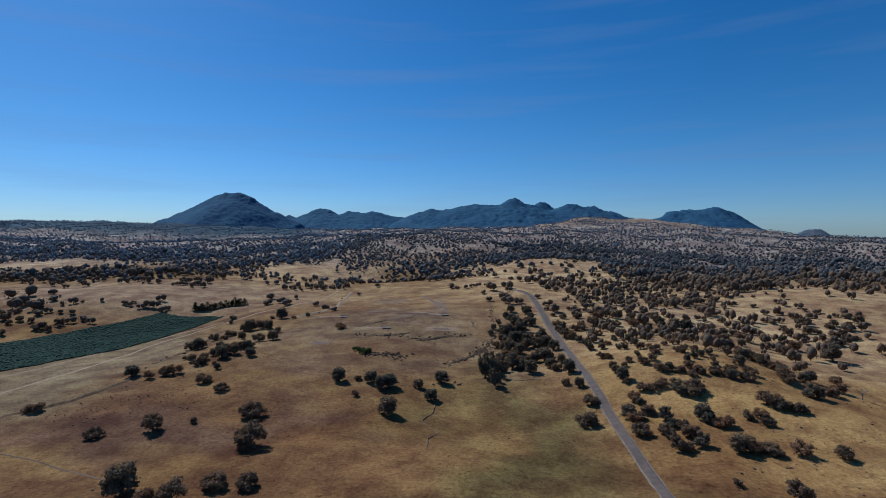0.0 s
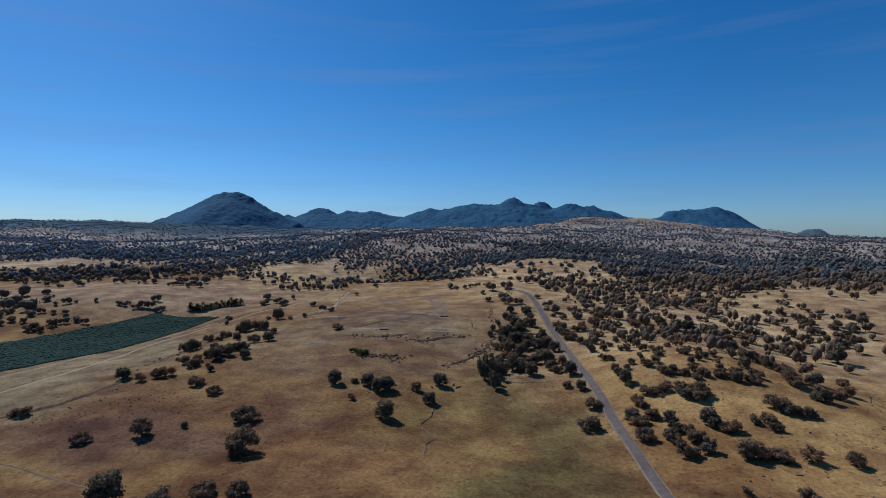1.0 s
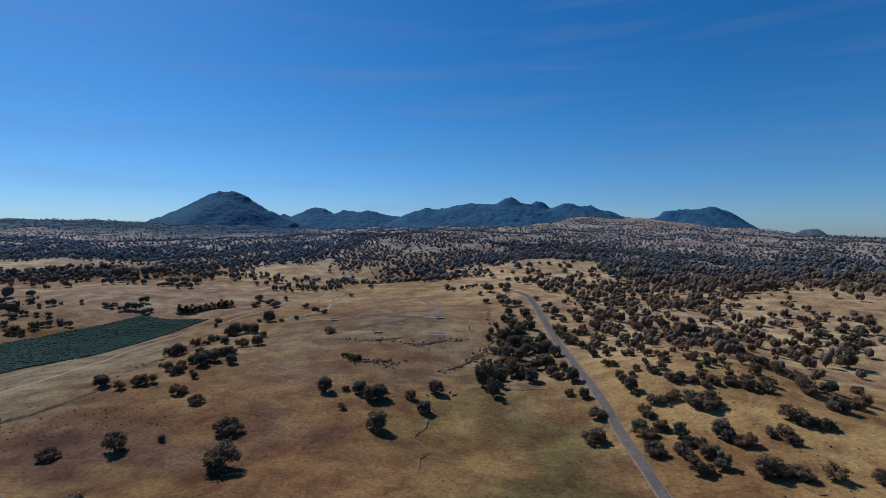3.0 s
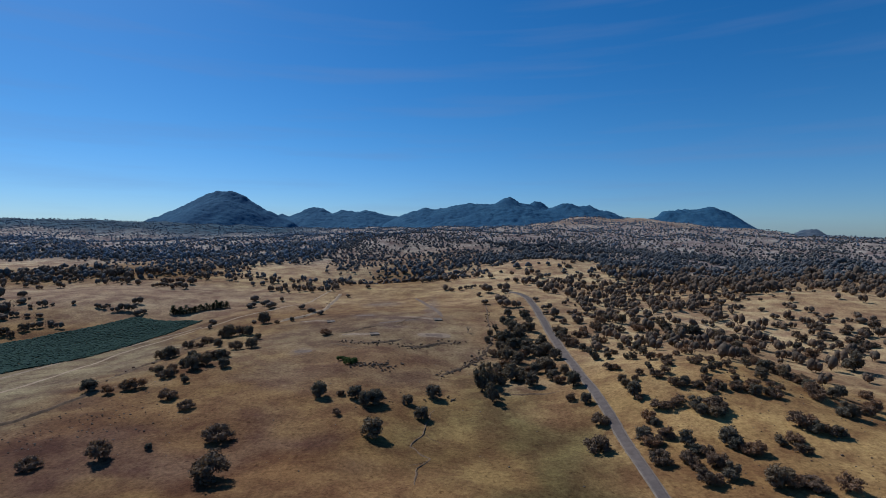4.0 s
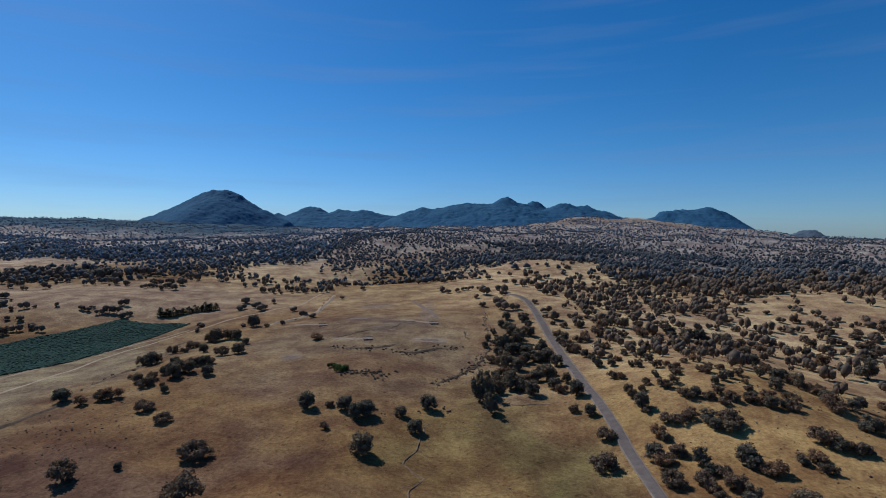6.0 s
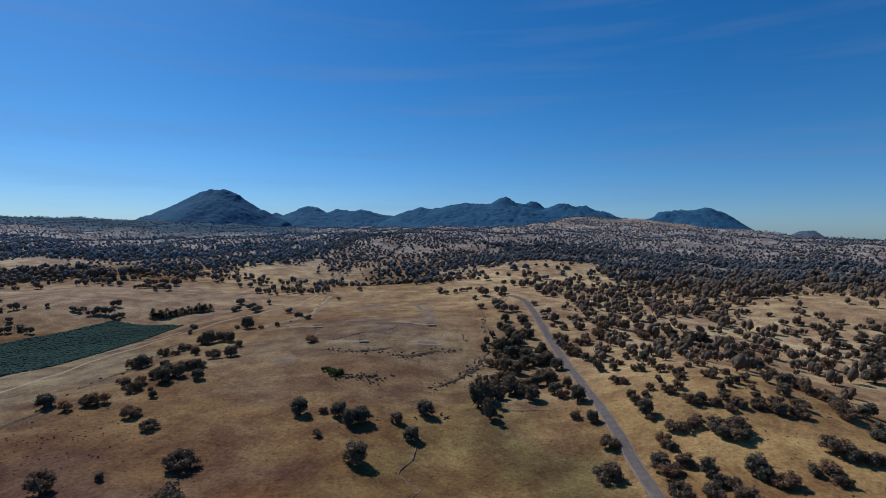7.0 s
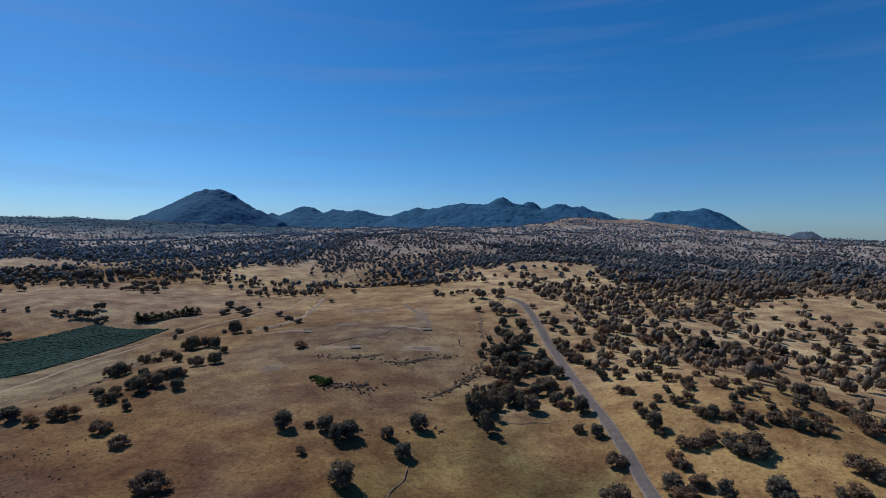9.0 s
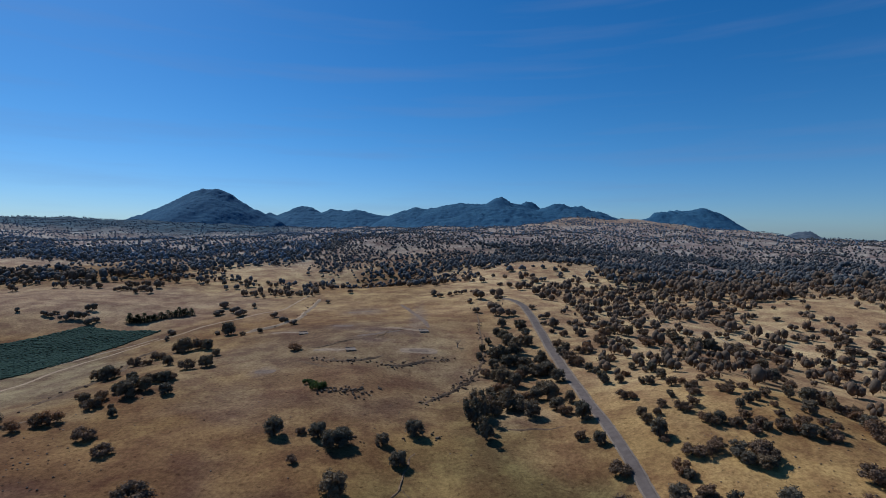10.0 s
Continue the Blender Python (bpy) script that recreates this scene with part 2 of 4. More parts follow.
def cover_colour(x, y):
    """What grows where: red-brown stubble, gold grass, green-tinged hollow, pale bare crown, tan pasture; distance haze
    is put into the far ground.
    """
    wob = 14 * rolling(x, y, 90, 7) + 8 * rolling(x, y, 37, 8)
    xw, yw = x + wob, y + 10 * rolling(x, y, 60, 9)
    gold, brown = np.array((0.34, 0.225, 0.105)), np.array((0.215, 0.12, 0.066))
    green, bare = np.array((0.172, 0.148, 0.064)), np.array((0.3, 0.235, 0.165))
    tan, straw = np.array((0.4, 0.3, 0.215)), np.array((0.5, 0.375, 0.22))
    purple, orange = np.array((0.19, 0.12, 0.092)), np.array((0.29, 0.17, 0.085))
    fallow = np.array((0.31, 0.262, 0.18))
    # far left ground, paled by haze put into its colour
    haze_pale = np.array((0.5, 0.47, 0.47))
    sunny = np.array((0.62, 0.475, 0.31))
    scraped, pale = np.array((0.26, 0.2, 0.165)), np.array((0.42, 0.33, 0.235))
    xs2, ys2 = x + 1.5 * rolling(x, y, 17, 3), y + 2 * rolling(x, y, 23, 4)
    # far ground grey and left ridge blue, with distance haze in the colour
    brush, hazed_chaparral = np.array((0.42, 0.4, 0.415)), np.array((0.04, 0.11, 0.19))
    mixv = (0.5 + 0.5 * rolling(xw, yw, 55, 5))[..., None]
    c = gold * (0.45 + 0.4 * mixv) + brown * (0.55 - 0.4 * mixv)
    for target, w in ((brown, 0.75 * patch(xw, yw, -86, 166, 65, 60)),
                      (bare, 0.75 * patch(xw, yw, -30, 298, 75, 75)),
                      (green * 0.88, 0.9 * patch(xw, yw, 25, 168, 30, 58)),
                      (gold, 0.5 * patch(xw, yw, -5, 172, 25, 45)),
                      (fallow, 0.9 * patch(xw, yw, -176, 251, 50, 100)),
                      (tan, 0.9 * patch(xw, yw, -263, 445, 180, 80)),
                      (straw, 0.8 * patch(xw, yw, 110, 590, 110, 130)),
                      (straw, 0.8 * patch(xw, yw, -165, 640, 90, 120)),
                      (straw, 0.5 * patch(xw, yw, -20, 460, 110, 70)),
                      (sunny, 0.8 * patch(xw, yw, -485, 650, 110, 45)),
                      (straw, 0.42 * patch(xw, yw, 150, 289, 120, 190)),
                      (purple, 0.7 * patch(xw, yw, -92, 153, 30, 18)),
                      (purple, 0.6 * patch(xw, yw, -46, 174, 24, 16)),
                      (purple, 0.5 * patch(xw, yw, -58, 226, 26, 16)),
                      (purple, 0.4 * patch(xw, yw, -120, 168, 20, 12)),
                      (gold, 0.7 * patch(xw, yw, -112, 140, 24, 8)),
                      (gold, 0.7 * patch(xw, yw, -96, 211, 22, 9)),
                      (gold, 0.7 * patch(xw, yw, -70, 128, 22, 7)),
                      (gold, 0.6 * patch(xw, yw, -42, 189, 14, 16)),
                      (gold, 0.6 * patch(xw, yw, 8, 143, 10, 20)),
                      (orange, 0.75 * patch(xw, yw, -20, 135, 24, 20)),
                      (orange, 0.6 * patch(xw, yw, 87, 128, 30, 24)),
                      (orange, 0.4 * patch(xw, yw, 119, 158, 30, 20)),
                      (scraped, 0.8 * patch(xs2, ys2, -20, 338, 16, 9)),
                      (scraped, 0.7 * patch(xs2, ys2, -46, 349, 9, 10)),
                      (scraped, 0.7 * patch(xs2, ys2, -42, 417, 14, 22)),
                      (scraped, 0.85 * patch(xs2, ys2, -3, 386, 5, 55)),
                      (scraped, 0.7 * patch(xs2, ys2, -26, 317, 12, 5)),
                      (scraped, 0.8 * patch(xs2, ys2, -65, 268, 5, 6, 0.2)),
                      (pale, 0.8 * patch(xs2, ys2, -42, 298, 9, 3.5)),
                      (pale, 0.8 * patch(xs2, ys2, -74, 338, 9, 3.5)),
                      (pale, 0.8 * patch(xs2, ys2, -10, 345, 10, 4)),
                      (pale, 0.7 * patch(xs2, ys2, -2, 302, 10, 6)),
                      (scraped, 0.8 * patch(xs2, ys2, -1, 301, 6, 3)),
                      (pale, 0.5 * patch(xs2, ys2, 37, 228, 14, 8)),
                      (brown, 0.6 * patch(xs2, ys2, -29, 257, 34, 20)),
                      (gold, 0.6 * patch(xs2, ys2, 66, 199, 9, 45)),
                      (sunny, 0.62 * patch(xw, yw, 239, 426, 200, 140)),
                      (sunny, 0.42 * patch(xw, yw, 171, 281, 100, 100)),
                      (gold * 1.32, 0.75 * patch(xw, yw, 124, 176, 55, 70)),
                      (sunny, 0.6 * patch(xw, yw, 110, 590, 100, 110)),
                      (sunny, 0.5 * patch(xw, yw, -165, 640, 80, 110)),
                      (gold * 1.3, 0.6 * patch(xw, yw, 128, 160, 60, 50)),
                      (tan, 0.8 * patch(x, y, 700, 1300, 600, 220)),
                      # distance haze painted on: greyer far ground, paler left, bluer left ridge
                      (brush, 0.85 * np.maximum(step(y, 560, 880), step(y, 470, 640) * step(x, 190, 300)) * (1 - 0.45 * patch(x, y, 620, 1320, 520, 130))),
                      (haze_pale, 0.8 * step(y, 640, 900) * step(-x, 0, 250)),
                      (hazed_chaparral, 0.93 * step(y, 1180, 1400) * step(-x, 150, 450))):
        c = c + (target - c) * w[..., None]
    return 0.62 * c * np.array((1.01, 0.97, 0.89))


def ground():
    xs = 130 * np.sinh(np.linspace(-4.36, 4.36, 420))
    near = np.linspace(-700, 60, 40)
    ys = np.concatenate([near, 60 + 140 * (np.exp(np.linspace(0, math.log(4840 / 140 + 1), 380)) - 1)[1:]])
    X, Y = np.meshgrid(xs, ys)
    me = grid_mesh("ground", xs, ys, height(X, Y), DRY_GRASS)
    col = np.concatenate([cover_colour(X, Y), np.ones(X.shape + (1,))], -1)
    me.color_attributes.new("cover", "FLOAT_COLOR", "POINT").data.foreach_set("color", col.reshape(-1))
    return tagged(new("ground", me), "rolling dry golden grassland of the foothills", "ground", kind="structure")


ground()


def strip(name, line, wide, mat, lift, label, category="road", ragged=False):
    """A band of even width laid over the land along a line of x, y."""
    pts = [Vector((*p, 0)) for p in line]
    fine = []
    for i in range(len(pts) - 1):
        p0, p1, p2, p3 = pts[max(i - 1, 0)], pts[i], pts[i + 1], pts[min(i + 2, len(pts) - 1)]
        n = max(2, int((p2 - p1).length / (1.2 if ragged else 4)))
        for k in range(n):
            u = k / n
            fine.append(0.5 * (2 * p1 + (p2 - p0) * u + (2 * p0 - 5 * p1 + 4 * p2 - p3) * u * u + (3 * p1 - p0 - 3 * p2 + p3) * u ** 3))
    fine.append(pts[-1])
    verts, faces, cols = [], [], 5
    for i, p in enumerate(fine):
        d = (fine[min(i + 1, len(fine) - 1)] - fine[max(i - 1, 0)]).normalized()
        side = Vector((d.y, -d.x, 0))
        width = wide(p.y) if callable(wide) else wide
        wob = 0.12 * width * noise.noise(Vector((p.x * 0.08, p.y * 0.08, 3)))
        u = 2 * i / (len(fine) - 1) - 1
        swell = math.sqrt(max(0.02, 1 - u ** 4)) if ragged else 1.0
        for c in range(cols):
            f = c / (cols - 1) - 0.5
            if ragged:
                wob = 0.55 * width * f * noise.noise(Vector((p.x * 0.35, p.y * 0.35, 3 + c)))
            q = p + side * (f * width * swell + (wob if c in (0, cols - 1) else 0))
            z = height_at(q.x, q.y) + (lift if 0 < c < cols - 1 else min(0.0, 0.08 - 0.05 * width)) + 0.02 * width * (0.25 - f * f)
            verts.append((q.x, q.y, z))
    for i in range(len(fine) - 1):
        for c in range(cols - 1):
            a = i * cols + c
            faces.append((a, a + 1, a + cols + 1, a + cols))
    me = bpy.data.meshes.new(name)
    me.from_pydata(verts, [], faces)
    me.materials.append(mat)
    return tagged(new(name, me), label, category, kind="structure")


ROAD_LINE = [(48.0, 20.0), (51.3, 80.0), (53.6, 119.5), (54.8, 130.5), (56.2, 147.0), (57.6, 168.0), (59.3, 191.0), (61.2, 226.0), (64.2, 281.9), (67.0, 320.7), (69.3, 359.2), (70.6, 398.0), (68.0, 421.0), (59.0, 440.0)]
strip("road_shoulder", ROAD_LINE, lambda y: 5.4 + 3.6 * float(step(y, 190, 330)), VERGE, 0.08, "dusty greyish dirt verge along the ranch road")
strip("road", ROAD_LINE, lambda y: 4.3 + 1.7 * float(step(y, 200, 330)), ROAD, 0.16, "narrow worn grey asphalt ranch road")
strip("trail", [(-150.1, 145.1), (-124.1, 141.1), (-112.1, 138.1), (-97.2, 132.2), (-83.1, 125.2), (-68.0, 118.1), (-49.7, 111.3)], 0.55, SCRAPED, 0.1, "thin dark cattle trail worn through dry grass")
strip("trail", [(36.1, 401.5), (35.3, 372.8), (33.6, 349.7), (31.8, 318.1), (28.1, 291.4)], 1.0, DARK_EARTH, 0.1, "thin worn trail along the brushy gully")
strip("trail", [(143.7, 428.5), (145.7, 401.1), (148.8, 374.8), (156.6, 359.2), (166.1, 353.8), (173.7, 345.1), (167.7, 319.0)], 2.2, PALE_PATCH, 0.06, "pale worn track crossing the oak slope")
strip("dirt_road", [(-176.0, 186.0), (-174.7, 198.9), (-173.6, 211.2), (-170.8, 223.0), (-168.0, 236.9), (-172.8, 264.6), (-174.4, 292.2), (-170.0, 314.4), (-164.2, 323.9), (-157.9, 337.7), (-149.8, 349.6), (-109.0, 414.0), (-103.0, 460.0), (-98.0, 505.0)],
      2.3, PALE_DIRT, 0.06, "pale rutted dirt farm track beside the orchard")
strip("dirt_road", [(-199.2, 210.8), (-196.9, 224.3), (-196.1, 238.7), (-193.5, 252.9), (-190.6, 292.1), (-175.2, 324.1), (-153.6, 353.8)], 2.6, PALE_PATCH, 0.05, "dusty headland track along the orchard edge")
for line, wide, mat, label in (
        ([(-51.8, 298.7), (-41.6, 298.4), (-30.8, 298.8)], 5.0, PALE_PATCH, "pale scraped earth beside an old footing"),
        ([(-84.5, 338.8), (-74.3, 338.4), (-62.1, 335.5)], 4.5, PALE_PATCH, "pale scraped earth beside an old footing"),
        ([(-20.0, 344.9), (-10.0, 344.7), (4.0, 343.2)], 6.0, PALE_PATCH, "pale scraped earth beside an old footing"),
        ([(-10.1, 300.5), (-1.0, 302.3), (8.2, 303.7)], 15.0, PALE_PATCH, "pale bare rectangle of a vanished building"),
        ([(-18.0, 452.4), (-8.0, 414.4), (1.0, 368.7), (4.0, 349.7)], 5.0, SCRAPED, "greyish worn drive over the knoll"),
        ([(-52.0, 350.0), (-39.9, 351.0)], 7.0, SCRAPED, "greyish scraped bare earth on the knoll"),
        ([(-33.8, 320.0), (-22.0, 329.6), (-12.1, 339.8)], 5.0, SCRAPED, "greyish scraped bare earth on the knoll"),
        ([(-52.3, 410.4), (-36.1, 420.8)], 9.0, SCRAPED, "greyish scraped bare earth on the knoll"),
        ([(-69.0, 268.2), (-60.2, 267.3)], 8.0, SCRAPED, "dark square patch of old hardstanding")):
    strip("bare_patch", line, wide, mat, 0.05, label, "bare earth", True)
strip("bare_patch", [(-6.1, 301.1), (-1.0, 301.9), (4.1, 302.6)], 8.0, SCRAPED, 0.14, "grey hardstanding inside the bare rectangle", "bare earth", True)


# ------------------------------------------------------------ mountains
def mountain(label, peaks, py, back, front, slope, cell=7, rough=14, seed=1, mat=None):
    """A butte or range: a crest through its tops (x, height) at the depth py, falling away before and behind,
    broken by spurs and gullies."""
    px, top = np.array(peaks, float).T
    xs, ys = np.arange(px[0] - 60, px[-1] + 60 + cell, cell), np.arange(py - front, py + back + cell, cell)
    X, Y = np.meshgrid(xs, ys)
    spur = np.array([[noise.fractal(Vector((x * 0.0045, y * 0.0022, seed)), 0.9, 2.1, 4) for x in xs] for y in ys])
    fine = np.array([[noise.fractal(Vector((x * 0.05, y * 0.05, seed + 3)), 0.7, 2.1, 3) for x in xs] for y in ys])
    crag = np.array([[noise.ridged_multi_fractal(Vector((x * 0.02, y * 0.012, seed + 9)), 0.9, 2.2, 4, 1.0, 2.0) for x in xs] for y in ys])
    away = np.abs(Y - py)
    off = step(away, 0, 160)
    fx = np.arange(xs[0] - 400, xs[-1] + 400, 4.0)
    bell = np.exp(-0.5 * (np.arange(-200, 201, 4.0) / 65) ** 2)
    soft_top = np.convolve(np.pad(np.interp(fx, px, top), 50, "edge"), bell / bell.sum(), "valid")
    keep = 1 - step(away, 8, 110)
    z = keep * np.interp(X, px, top) + (1 - keep) * np.interp(X + 30 * off * spur, fx, soft_top)
    z = z + 9 * off * spur - slope * (1 + 0.07 * spur) * (np.sqrt(away ** 2 + 30 ** 2) - 30)
    z = z + rough * (0.16 * fine + (0.05 + 0.1 * off) * (crag - crag.mean()))
    z = z + np.random.RandomState(seed).uniform(-1.6, 2.2, z.shape)
    edge = np.minimum(X - xs[0], xs[-1] - X)
    z = np.where(edge < 60, z - (60 - edge) * 1.5, z)
    me = grid_mesh("mountain", xs, ys, z, mat or HAZED_CHAPARRAL)
    return tagged(new("mountain", me), label, "mountain", kind="structure")


DOME_CREST = [
    (-1398, 140.8), (-1355, 146.4), (-1324, 169.0), (-1293, 174.7), (-1227, 208.5), (-1170, 236.7), (-1125, 259.3), (-1099, 264.9),
    (-1085, 273.4), (-1057, 267.8), (-1017, 273.4), (-995, 264.9), (-947, 245.2), (-930, 225.5), (-882, 200.1), (-846, 174.7),
    (-826, 171.8), (-789, 152.1), (-719, 118.2),
]
RANGE_CREST = [
    (-235, 101.6), (-170, 136.5), (-122, 156.4), (-90, 161.4), (-55, 176.4), (-15, 168.9), (32, 173.9), (77, 186.3),
    (140, 196.3), (195, 191.3), (247, 191.3), (264, 201.3), (282, 213.7), (314, 223.6), (332, 218.7), (359, 196.3),
    (402, 191.3), (464, 163.9), (501, 178.8), (519, 181.3), (546, 196.3), (584, 196.3), (614, 181.3), (664, 188.8),
    (701, 168.9), (751, 161.4), (776, 153.9), (801, 139.0), (851, 129.0), (901, 111.5),
]
FAR_CREST = [
    (-1029, 142.7), (-944, 169.7), (-920, 179.9), (-876, 159.6), (-826, 183.2), (-798, 193.4), (-785, 203.5), (-751, 217.0),
    (-714, 217.0), (-673, 210.3), (-623, 176.5), (-582, 196.8), (-562, 203.5), (-470, 190.0), (-426, 200.1), (-392, 196.8),
    (-311, 173.1), (-230, 163.0), (-149, 149.5),
]
BACK_CREST = [
    (500, 217.6), (554, 238.8), (582, 253.0), (607, 267.1), (642, 263.6), (667, 249.4), (696, 221.1), (767, 189.2),
]
MESA_CREST = [
    (902, 121.6), (993, 137.2), (1027, 152.8), (1037, 168.4), (1079, 171.0), (1089, 165.8), (1100, 176.2), (1129, 171.0),
    (1136, 178.8), (1157, 173.6), (1207, 178.8), (1251, 189.2), (1272, 186.6), (1293, 176.2), (1337, 163.2), (1371, 142.4),
    (1411, 113.8), (1464, 87.7), (1543, 51.2),
]
KNOB_CREST = [
    (1025, 49.8), (1059, 61.7), (1092, 70.3), (1104, 77.1), (1130, 78.8), (1138, 73.7), (1149, 63.4), (1178, 54.9),
]
# the mountains' blue is distance haze held in their material colour
mountain("broad dome-shaped brush-covered butte tinted haze blue", DOME_CREST, 2550, 500, 620, 0.42, seed=2)
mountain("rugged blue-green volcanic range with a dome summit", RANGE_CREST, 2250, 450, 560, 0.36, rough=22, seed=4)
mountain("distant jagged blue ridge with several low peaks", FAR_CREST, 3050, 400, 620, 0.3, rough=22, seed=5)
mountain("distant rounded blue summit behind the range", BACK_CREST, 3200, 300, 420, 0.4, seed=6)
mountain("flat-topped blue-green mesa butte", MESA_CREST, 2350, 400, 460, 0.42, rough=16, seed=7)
mountain("small rocky knob on the grassy crest", KNOB_CREST, 1535, 90, 90, 0.4, cell=5, rough=7, seed=8, mat=KNOB_BRUSH)

# ------------------------------------------------------------ trees
def part(name, me, parent, label=""):
    ob = new(name, me)
    ob.parent = parent
    return tagged(ob, label) if label else ob


def mesh_of(name, verts, faces, mat, smooth=False):
    me = bpy.data.meshes.new(name)
    me.from_pydata([tuple(v) for v in verts], [], [tuple(f) for f in faces])
    me.materials.append(mat)
    if smooth:
        me.polygons.foreach_set("use_smooth", np.ones(len(me.polygons), bool))
    return me


def tube(verts, faces, pts, radii, sides=6):
    """A tapered limb along pts."""
    base = len(verts)
    for i, (p, r) in enumerate(zip(pts, radii)):
        d = (pts[min(i + 1, len(pts) - 1)] - pts[max(i - 1, 0)]).normalized()
        a = d.orthogonal().normalized()
        b = d.cross(a)
        for k in range(sides):
            w = 2 * math.pi * k / sides
            verts.append(p + (a * math.cos(w) + b * math.sin(w)) * r)
    for i in range(len(pts) - 1):
        for k in range(sides):
            a, b = base + i * sides + k, base + i * sides + (k + 1) % sides
            faces.append((a, b, b + sides, a + sides))


def ball(level):
    bm = bmesh.new()
    bmesh.ops.create_icosphere(bm, subdivisions=level, radius=1)
    v, f = np.array([tuple(q.co) for q in bm.verts]), np.array([[q.index for q in p.verts] for p in bm.faces])
    bm.free()
    return v, f


BALL_0, BALL_1 = ball(1), ball(2)


def oak(seed, wide, tall, clumps, leaves, gap, leaf_mat, label, trunk_high=0.7, core=0.56):
    """An oak about 6 m wide: forking trunk and limbs, and a crown of many leafy sprays round them."""
    g = random.Random(seed)
    low = 0.4 + 0.6 * trunk_high
    top = new("oak")
    tagged(top, label, "tree", "oaks on the dry foothills")
    verts, faces = [], []
    fork = Vector((g.uniform(-0.2, 0.2), g.uniform(-0.2, 0.2), trunk_high))
    tube(verts, faces, [Vector((0, 0, -0.4)), Vector((0, 0, 0.15)), fork * 0.55, fork], [0.42, 0.3, 0.25, 0.24], 7)
    centres = []
    for k in range(clumps):
        w = 2 * math.pi * (k * 0.618 + g.uniform(-0.08, 0.08))
        up = g.random()
        ring = math.sqrt(max(0.0, 1 - (0.75 * up) ** 2)) * g.uniform(0.35 if k % 3 == 0 else 0.68, 1.0)
        c = Vector((math.cos(w) * ring * (wide - 0.8), math.sin(w) * ring * (wide - 0.8), low + up * (tall - 0.8 - low)))
        c += Vector((g.uniform(-gap, gap), g.uniform(-gap, gap), g.uniform(-0.3, 0.3)))
        centres.append((c, g.uniform(0.68, 1.15)))
    for c, r in centres[::2]:
        midp = fork.lerp(c, 0.5) + Vector((g.uniform(-0.25, 0.25), g.uniform(-0.25, 0.25), 0.25))
        tube(verts, faces, [fork * 0.9, midp, c + (c - midp) * 0.25], [0.15, 0.09, 0.03], 5)
    part("trunk", mesh_of("trunk", verts, faces, BARK, True), top)
    verts, faces = [], []
    bv, bf = BALL_0
    for c, r in centres:
        base = len(verts)
        for v in bv:
            q = Vector(v)
            f = core + 0.46 * noise.noise(q * 1.3 + c)
            verts.append(c + Vector((q.x, q.y, q.z * 0.75)) * r * f)
        faces += [tuple(base + i for i in f) for f in bf]
        for _ in range(leaves):
            d = Vector((g.gauss(0, 1), g.gauss(0, 1), g.gauss(0, 1))).normalized()
            p = c + Vector((d.x, d.y, d.z * 0.8)) * r * g.uniform(0.55, 1.22)
            n1 = (d + Vector((g.gauss(0, 0.6), g.gauss(0, 0.6), g.gauss(0.2, 0.6)))).normalized()
            a = n1.orthogonal().normalized()
            a.rotate(Matrix.Rotation(g.uniform(0, 6.28), 3, n1))
            b = n1.cross(a)
            s = g.uniform(0.15, 0.31)
            base = len(verts)
            verts += [p - a * s, p + b * s * 0.7 + n1 * 0.05, p + a * s * 1.1, p - b * s * 0.7 + n1 * 0.05]
            faces.append((base, base + 1, base + 2, base + 3))
    part("crown", mesh_of("crown", verts, faces, leaf_mat), top)
    return top


OAK_KINDS = [
    oak(11, 3.0, 4.7, 26, 60, 0.2, LIVE_OAK, "dark dense round-crowned oak casting a shadow on dry grass", 0.7, 0.74),
    oak(12, 3.2, 3.7, 24, 56, 0.3, OAK_LEAF, "low spreading dark oak with a broad uneven crown", 0.7, 0.7),
    oak(13, 2.9, 4.3, 21, 50, 0.45, OAK_LEAF, "open-crowned brownish oak with gaps showing its limbs", 1.1),
    oak(14, 3.1, 4.2, 25, 52, 0.38, OAK_LEAF, "dark many-lobed oak with a ragged outline", 0.8),
    oak(15, 2.8, 5.3, 24, 56, 0.25, LIVE_OAK, "tall narrow dark oak standing in dry grass", 0.5, 0.74),
    oak(16, 3.1, 4.0, 17, 46, 0.55, OAK_LEAF, "sparse drought-worn oak with separate leafy sprays", 1.2),
]

# feet of the oaks on the land: x, y, crown width
OAKS_OPEN_A = [
    (-42.8, 207.5, 6.4), (-29.3, 206.1, 5.7), (-21.7, 202.2, 6.3), (-35.1, 208.7, 2.8), (-24.4, 200.0, 5.8), (-10.0, 205.2, 4.4), (-0.7, 212.0, 6.5), (-4.6, 194.2, 5.2),
    (-33.3, 191.4, 2.9), (-19.3, 177.0, 7.0), (-96.2, 203.0, 5.5), (-85.4, 193.9, 4.9), (-66.1, 173.7, 7.3), (-91.2, 158.3, 6.7), (-81.6, 164.9, 2.1), (-57.4, 148.8, 10.0),
    (-107.1, 153.9, 5.0), (-131.6, 213.2, 6.2), (-122.5, 210.4, 4.5), (-117.9, 214.4, 5.4), (-115.3, 215.7, 6.4), (21.8, 211.8, 5.3), (21.6, 228.1, 7.6), (18.5, 222.0, 7.0),
    (48.5, 169.6, 6.7), (54.7, 186.0, 5.3), (54.7, 202.7, 4.3), (55.6, 237.7, 4.3), (55.1, 221.2, 6.0), (50.4, 208.0, 3.7), (-60.8, 300.1, 5.5),
]
